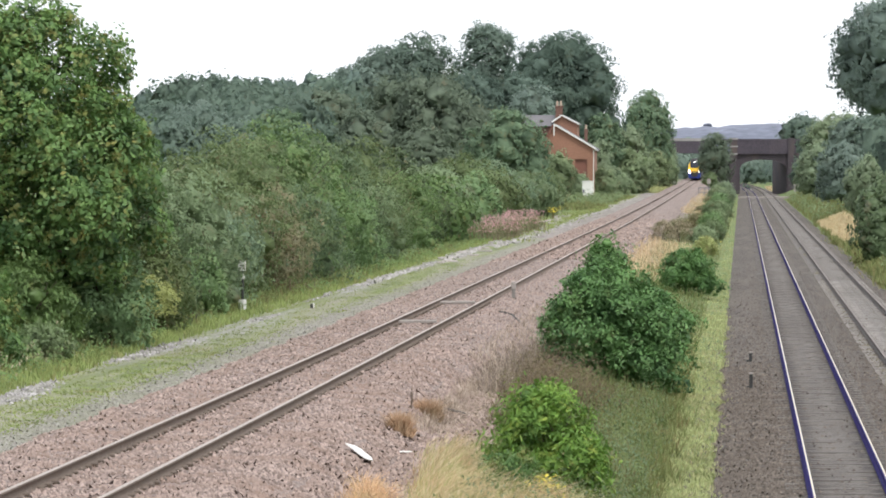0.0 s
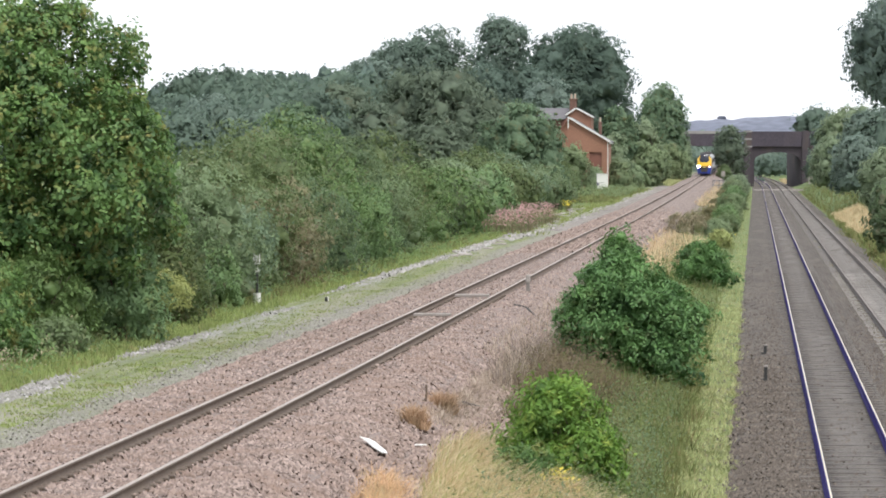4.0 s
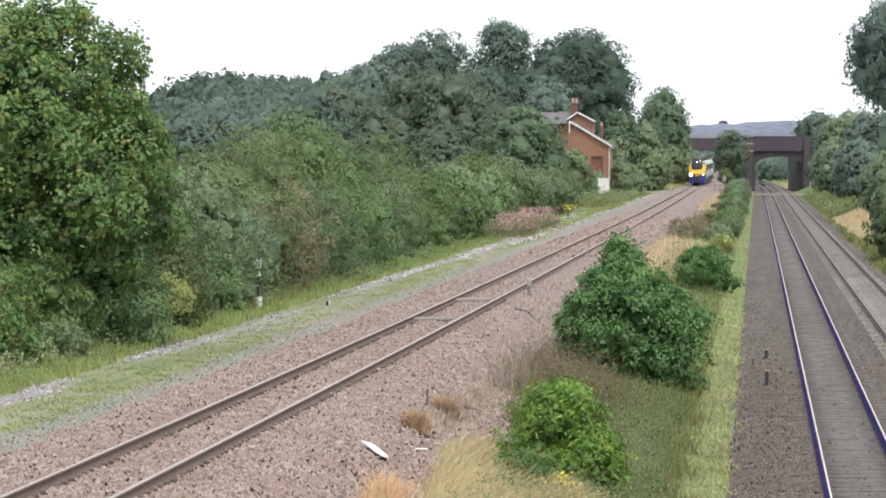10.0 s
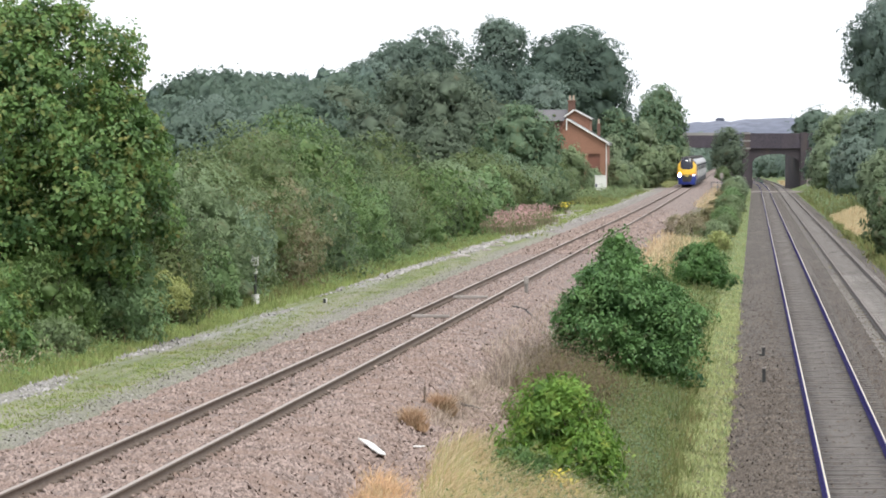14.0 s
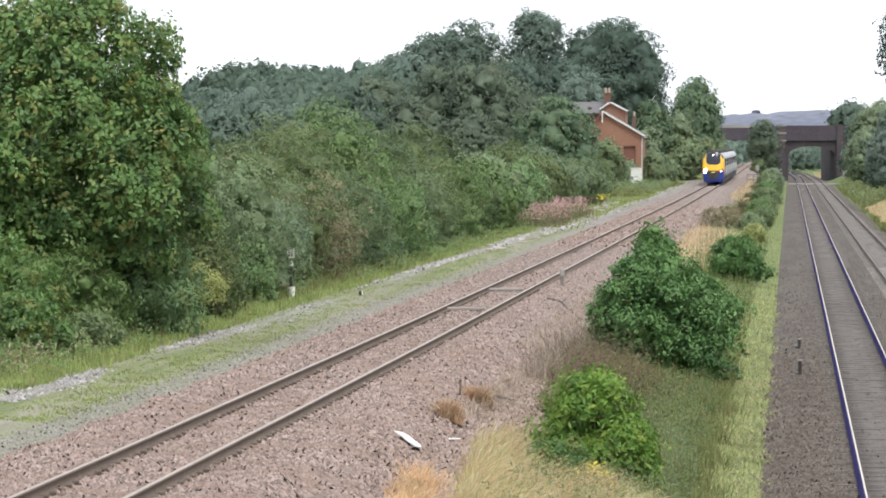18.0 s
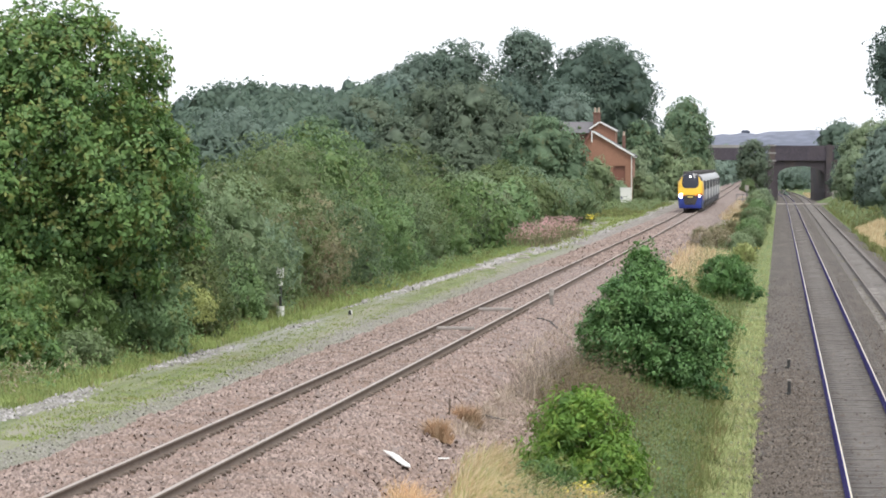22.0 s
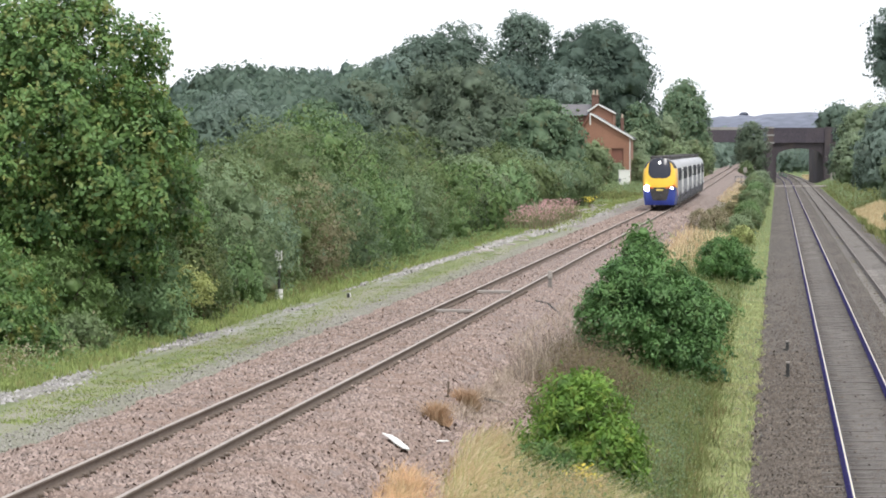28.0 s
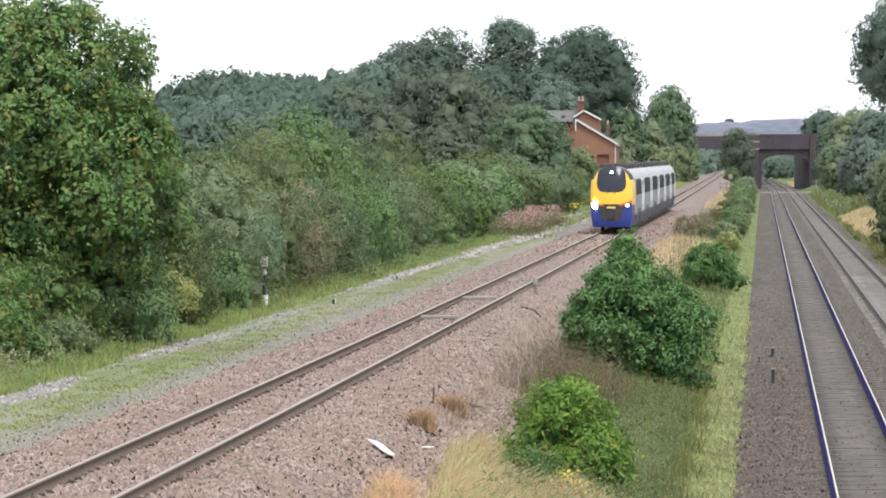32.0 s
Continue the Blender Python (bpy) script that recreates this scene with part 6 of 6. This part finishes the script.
bed("gravel_apron", [(-14.3, 1.22), (-13.9, 1.33), (-13.6, 1.34), (-13.2, 1.33), (-12.4, 1.29), (-12.0, 1.15)], 300, 760, APRON, True, "worn gravel strip beside the high line", 0.4)
sward("far_verge_grass", np.concatenate([scatter(rng, 4000, -15.6, -13.7, 290, 640), scatter(rng, 2500, -16.5, -13.5, 290, 640, 0.3, 200)]), 0.2, 0.07, G_VERGE, "uneven green grass along the far verge", 0.4)
pale = scatter(rng, 2600, -14.6, -13.0, 270, 640)
pale = pale[np.abs(pale[:, 0] + 13.9 + 0.25 * np.sin(pale[:, 1] * 0.05)) < 0.3 * (0.7 + 0.5 * np.sin(pale[:, 1] * 0.09) + 0.5 * rng.normal(size=len(pale)))]
pale[:, 2] = np.maximum(pale[:, 2], 1.30 + climb(pale[:, 1])) + 0.03
stones("far_verge_stones", pale, 0.12, pebble("pale_verge_stones", ((0.2, 0.19, 0.175), (0.44, 0.42, 0.40), (0.24, 0.23, 0.2))), "pale broken stones along the far verge")
sward("house_foot_grass", np.concatenate([scatter(rng, 4500, -23, -15.0, 540, 640, 0.5, 160), scatter(rng, 2500, -20.0, -15.2, 470, 560, 0.5, 90)]), 0.4, 0.09, G_OLIVE, "rank olive grass in front of the brick house", 0.35)
weeds("house_foot_weeds", scatter(rng, 260, -22, -14.8, 520, 632), 0.45, 0.22, L_SCRUB, "leafy weeds in front of the brick house")
sward("yellow_grass", scatter(rng, 2600, -15.6, -12.4, 690, 880), 0.5, 0.1, G_PALE, "yellowish grass beside the high line near the bridge", 0.35)

# ---- lineside things ----
kerb = thing("edging_stone", (-14.6, 228, foot(-14.6, 228)), "pale worn stone from an old platform edge", "stone", "old platform stones")
part("block", boxed(-0.15, 0.15, -0.55, 0.55, -0.08, 0.09, 0.05), PALE_CONCRETE, kerb)
for i in range(1, 34):
    y = 228 + 6.0 * i + 3.0 * math.sin(i * 5.1)
    x = -14.6 - 0.012 * max(0, y - 300) + 0.55 * math.sin(i * 2.7)
    copy_thing(kerb, pose(x, y, foot(x, y) + (0.05 if y > 300 else 0.0), 4 * math.sin(i * 3.3), 9 * math.sin(i * 1.9), 40 * math.sin(i * 4.1)))

cab = thing("equipment_cabinet", (-20.2, 619, foot(-20.2, 619)), "white lineside equipment cabinet with two doors", "cabinet")
part("plinth", boxed(-0.8, 0.8, -0.4, 0.4, -0.05, 0.12), CONCRETE, cab)
part("body", boxed(-0.75, 0.75, -0.36, 0.36, 0.12, 2.15, 0.02), WHITE, cab)
part("lid", boxed(-0.82, 0.82, -0.44, 0.44, 2.15, 2.25, 0.02), WHITE, cab)
for s in (-1, 1):
    d = part("door", boxed(s * 0.37 - 0.35, s * 0.37 + 0.35, -0.385, -0.362, 0.2, 2.08, 0.008), WHITE, cab)
    part("handle", boxed(-s * 0.25 + s * 0.37 - 0.02, -s * 0.25 + s * 0.37 + 0.02, -0.41, -0.388, 1.0, 1.2), T_DARK, d)
part("stain_panel", boxed(-0.7, -0.45, -0.392, -0.387, 0.7, 1.1), T_SLATE, cab, "dark blue grey notice")

BLACK = painted("black_paint", (0.03, 0.03, 0.03), 0.6)
GALV = painted("dull_galvanised_steel", (0.20, 0.195, 0.20), 0.6, 0.2)
sp = thing("marker_post", (-16.3, 152.8, foot(-16.3, 152.8)), "thin lineside post with white bands", "post")
part("post", rod(bmesh.new(), (0, 0, -0.1), (0, 0, 1.62), 0.045, 0.045, 10), BLACK, sp)
for z0, z1, r in ((0.02, 0.4, 0.13), (1.08, 1.24, 0.08), (1.34, 1.68, 0.11)):
    part("white_band", rod(bmesh.new(), (0, 0, z0), (0, 0, z1), r, r, 12), WHITE, sp, "white painted band")
part("plate", boxed(-0.13, 0.1, -0.1, -0.085, 1.38, 1.56, 0.01), WHITE, sp, "small white plate")
for z in (1.42, 1.50):
    part("letter_bar", boxed(-0.09, 0.06, -0.106, -0.1, z, z + 0.03), BLACK, sp, "unreadable dark letters")
st = thing("stub_marker", (-14.4, 157, foot(-14.4, 157)), "short black and white stub marker in the grass", "marker")
part("base", boxed(-0.05, 0.05, -0.05, 0.05, -0.05, 0.15, 0.01), BLACK, st)
part("cap", boxed(0.02, 0.075, -0.045, 0.045, 0.02, 0.16, 0.01), WHITE, st, "white face")
cp = thing("concrete_post", (-7.95, 164, 1.42), "short weathered concrete post beside the rail", "post")
part("shaft", boxed(-0.06, 0.06, -0.06, 0.06, -0.1, 0.5, 0.02), CONCRETE, cp)
part("cap", boxed(-0.085, 0.085, -0.085, 0.085, 0.34, 0.62, 0.03), PALE_CONCRETE, cp, "pale concrete head")
for x, y, h in ((0.3, 134, 0.38), (0.32, 152, 0.26)):
    k_ = thing("lineside_stake", (x, y, -0.2), "short dark stake with a pale top in the ballast", "stake", "stakes in the ballast")
    part("stake", boxed(-0.05, 0.05, -0.05, 0.05, -0.1, h, 0.01), BLACK, k_)
    part("cap", boxed(-0.055, 0.055, -0.055, 0.055, h, h + 0.05, 0.01), PALE_CONCRETE, k_)
    part("foot", boxed(-0.13, 0.05, -0.07, 0.07, -0.05, 0.05, 0.01), BLACK, k_)
bd = thing("white_board", (-6.6, 81.6, 1.11), "white plastic board lying on the ballast slope", "board")
bm = bmesh.new()
rim_ = [(-0.29, -0.06), (-0.12, -0.16), (0.02, -0.33), (0.2, -0.36), (0.28, -0.2), (0.22, 0.02), (0.08, 0.12), (-0.02, 0.25), (-0.16, 0.22), (-0.2, 0.08)]
top = bm.faces.new([bm.verts.new((a, b, 0.03)) for a, b in rim_])
low_face = bmesh.ops.extrude_face_region(bm, geom=[top])
bmesh.ops.translate(bm, vec=(0, 0, 0.02), verts=[v for v in low_face["geom"] if isinstance(v, bmesh.types.BMVert)])
bmesh.ops.recalc_face_normals(bm, faces=bm.faces)
bmesh.ops.scale(bm, vec=(1, 1.6, 1), verts=bm.verts)
part("board", bm, WHITE, bd)
bd.matrix_basis = pose(-6.62, 81.2, 1.14, 0, 30, 0)
b2 = thing("white_scrap", (-6.15, 86, 0.86), "small white plastic scrap in dry grass", "litter")
part("scrap", boxed(-0.11, 0.11, -0.07, 0.07, 0.0, 0.03, 0.01), WHITE, b2)
for x, y in ((-9.55, 137.5), (-9.5, 156.5)):
    pl = thing("pale_timber", (x, y, 1.5), "pale weathered timber lying across between the rails", "timber", "timbers between the rails")
    part("board", boxed(-0.62, 0.62, -0.16, 0.16, -0.02, 0.07, 0.015), PALE_CONCRETE, pl)
sn = thing("bent_rod", (-6.75, 95.5, 1.15), "bent rusty rod standing in the ballast", "scrap metal")
bm = rod(bmesh.new(), (0.03, 0, 0), (0.05, 0, 0.3), 0.018, 0.016, 6)
rod(bm, (0.05, 0, 0.3), (0.04, 0, 0.37), 0.028, 0.02, 6)
part("rod", rod(bm, (-0.07, 0, 0.0), (0.03, 0, 0.08), 0.018, 0.016, 6), RUST, sn)
hose = thing("black_hose", (-6.08, 100, 0.84), "short black hose lying among dry weeds", "hose")
bm = rod(bmesh.new(), (-0.28, 0.1, 0.12), (-0.05, 0, 0.05), 0.03, 0.03, 8)
part("pipe", rod(bm, (-0.05, 0, 0.05), (0.3, -0.05, -0.02), 0.03, 0.028, 8), BLACK, hose)
cable = thing("loose_cable", (-7.2, 147, 1.42), "thin black cable lying over the ballast shoulder", "cable")
bm = bmesh.new()
way = [(-0.45, 1.5, 0.06), (-0.2, 0.7, 0.05), (0.02, 0.0, 0.02), (0.3, -1.2, -0.14), (0.55, -2.6, -0.26), (0.85, -3.4, -0.42)]
for a, b in zip(way, way[1:]):
    rod(bm, a, b, 0.022, 0.022, 6)
part("strand", bm, BLACK, cable)
bar = thing("steel_barrier", (-5.6, 722, foot(-5.6, 722)), "grey steel barrier frame beside the track", "barrier")
for s in (-0.95, 0.0, 0.95):
    part("post", boxed(s - 0.06, s + 0.06, -0.06, 0.06, -0.1, 1.5, 0.01), GALV, bar)
for z in (0.6, 1.35):
    part("rail", boxed(-1.0, 1.0, -0.05, 0.05, z, z + 0.12, 0.01), GALV, bar)
sg = thing("trackside_sign", (-4.95, 716, foot(-4.95, 716)), "pale trackside sign on a grey post", "sign")
part("post", rod(bmesh.new(), (0, 0, -0.1), (0, 0, 3.0), 0.08, 0.07, 8), GALV, sg)
part("board", boxed(-0.28, 0.28, -0.14, -0.1, 2.3, 3.1, 0.01), PALE_CONCRETE, sg, "pale notice board")
lp = thing("lamp_post", (-17.4, 690, foot(-17.4, 690)), "slim post with a small white lamp", "lamp post")
part("post", rod(bmesh.new(), (0, 0, -0.1), (0, 0, 5.5), 0.07, 0.05, 8), GALV, lp)
part("lamp", rod(bmesh.new(), (0, -0.12, 5.55), (0, 0.1, 5.55), 0.13, 0.13, 12), glowing("lamp_glass", (1, 1, 1), 2.0), lp, "small white lamp")
rs = thing("relay_box", (10.9, 930, foot(10.9, 930)), "pale relay box at the foot of the bank", "box")
part("body", boxed(-0.5, 0.5, -0.3, 0.3, 0, 1.5, 0.02), PALE_CONCRETE, rs)
part("lid", boxed(-0.55, 0.55, -0.35, 0.35, 1.5, 1.58, 0.01), PALE_CONCRETE, rs)
cr = thing("boarded_crossing", (0, 871, 0), "pale boarded foot crossing over the low lines", "crossing")
for x0, x1 in ((-0.4, 1.25), (1.5, 2.75), (3.0, 4.5), (4.8, 6.0), (6.3, 10.5)):
    part("board", boxed(x0, x1, -2.2, 2.2, -0.3, -0.02 if x0 < 6.2 else 0.05, 0.02), PALE_CONCRETE, cr)

# ---- sleepers of the low lines ----
def sleeper_mesh(mat_):
    bm = bmesh.new()
    w, t, h = 1.25, 0.13, 0.1
    lo = [bm.verts.new(p) for p in ((-w, -t, -h), (w, -t, -h), (w, t, -h), (-w, t, -h))]
    hi = [bm.verts.new(p) for p in ((-w + 0.03, -t + 0.03, 0), (w - 0.03, -t + 0.03, 0), (w - 0.03, t - 0.03, 0), (-w + 0.03, t - 0.03, 0))]
    bm.faces.new(hi)
    for i in range(4):
        j = (i + 1) % 4
        bm.faces.new((lo[i], lo[j], hi[j], hi[i]))
    bm.normal_update()
    me = bpy.data.meshes.new("sleeper")
    bm.to_mesh(me)
    bm.free()
    me.materials.append(mat_)
    return me


def sleeper_material(name, low, high):
    m, n, k, b = material(name, 0.9)
    c = mixed(n, k, n.new("ShaderNodeObjectInfo").outputs["Random"], low, high)
    c = mixed(n, k, noisy(n, k, 4, 5), c, tuple(0.85 * v for v in low))
    k.new(c, b.inputs["Base Color"])
    return m


GREY_SLEEPER = sleeper_material("grimy_concrete_sleeper", (0.115, 0.102, 0.092), (0.165, 0.147, 0.133))
PALE_SLEEPER = sleeper_material("pale_concrete_sleeper", (0.20, 0.185, 0.17), (0.34, 0.315, 0.29))
WORN_SLEEPER = sleeper_material("worn_concrete_sleeper", (0.15, 0.138, 0.126), (0.22, 0.2, 0.185))
for line, xc, look_, rest_ in ((low_line, 2.1265, GREY_SLEEPER, GREY_SLEEPER), (side_line, 5.3965, PALE_SLEEPER, WORN_SLEEPER)):
    one = sleeper_mesh(look_)
    for i in range(300):
        s = link("sleeper", one, None, line)
        s.location = (xc + 0.02 * math.sin(i * 7.3), 62 + 0.65 * i, -0.205 + 0.008 * math.sin(i * 3.1))
    ys = np.arange(62 + 0.65 * 300, 1000, 0.65)
    box = np.array([(-1.25, -0.13, -0.1), (1.25, -0.13, -0.1), (1.25, 0.13, -0.1), (-1.25, 0.13, -0.1), (-1.22, -0.1, 0), (1.22, -0.1, 0), (1.22, 0.1, 0), (-1.22, 0.1, 0)])
    quad = np.array([(4, 5, 6, 7), (0, 1, 5, 4), (1, 2, 6, 5), (2, 3, 7, 6), (3, 0, 4, 7)])
    v = box[None] + np.stack([sway(ys) + xc, ys, 0 * ys - 0.205], -1)[:, None]
    f = quad[None] + 8 * np.arange(len(ys))[:, None, None]
    tagged(link("far_sleeper_run", quick("far_sleeper_run", v.reshape(-1, 3), f.reshape(-1, 4)), rest_, line), kind="stuff")

# ---- fastenings of the high line ----
bm = bmesh.new()
block(bm, 0.03, 0.14, -0.06, 0.06, -0.05, 0.02, 0.012)
clip_mesh = bpy.data.meshes.new("rail_clip")
bm.to_mesh(clip_mesh)
bm.free()
clip_mesh.materials.append(surface("dark_iron_fastening", (0.10, 0.075, 0.058), (0.14, 0.105, 0.08), 6, 40, 0.9))
for xr in (-10.11, -8.605):
    for i in range(150):
        y = 57 + 0.68 * i
        c = link("rail_clip", clip_mesh, None, high_line)
        c.location = (xr + float(bend(y)) + 0.01 * math.sin(i * 5.3), y + 0.03 * math.sin(i * 2.9), HIGH - 0.165)


# ---- what moves ----
def motions():
    # the train comes along the high line at a steady 21 metres a second
    rows = []
    for i in range(17):
        t = 2.0 * i
        y = 963.5 - 21.09 * t
        tail = float(climb(y + 139) - climb(y))
        rows.append((t, pose(-9.36 + float(bend(y)), y, HIGH + float(climb(y)), math.degrees(math.atan2(tail, 139)), 0, 0)))
    walk(train, rows)
    # the pigeon flies straight across from one side to the other, 62 metres before the camera
    walk(bird, [(t, pose(-0.08 + 15.2 * (t - 3.0), 62.0, 7.22 - 0.10 * (t - 3.0), 0, 0, 0)) for t in (0.0, 2.0, 3.0, 4.0, 8.0, 32.0)])
    for side, w in wings.items():
        beat = [(0.0, 50)] + [(2.0 + 0.1 * i, 62 if i % 2 == 0 else -24) for i in range(21)] + [(32.0, 50)]
        walk(w, [(t, pose(0.02, 0.03 * side, 0.03, side * a, 0, 0)) for t, a in beat])


motions()
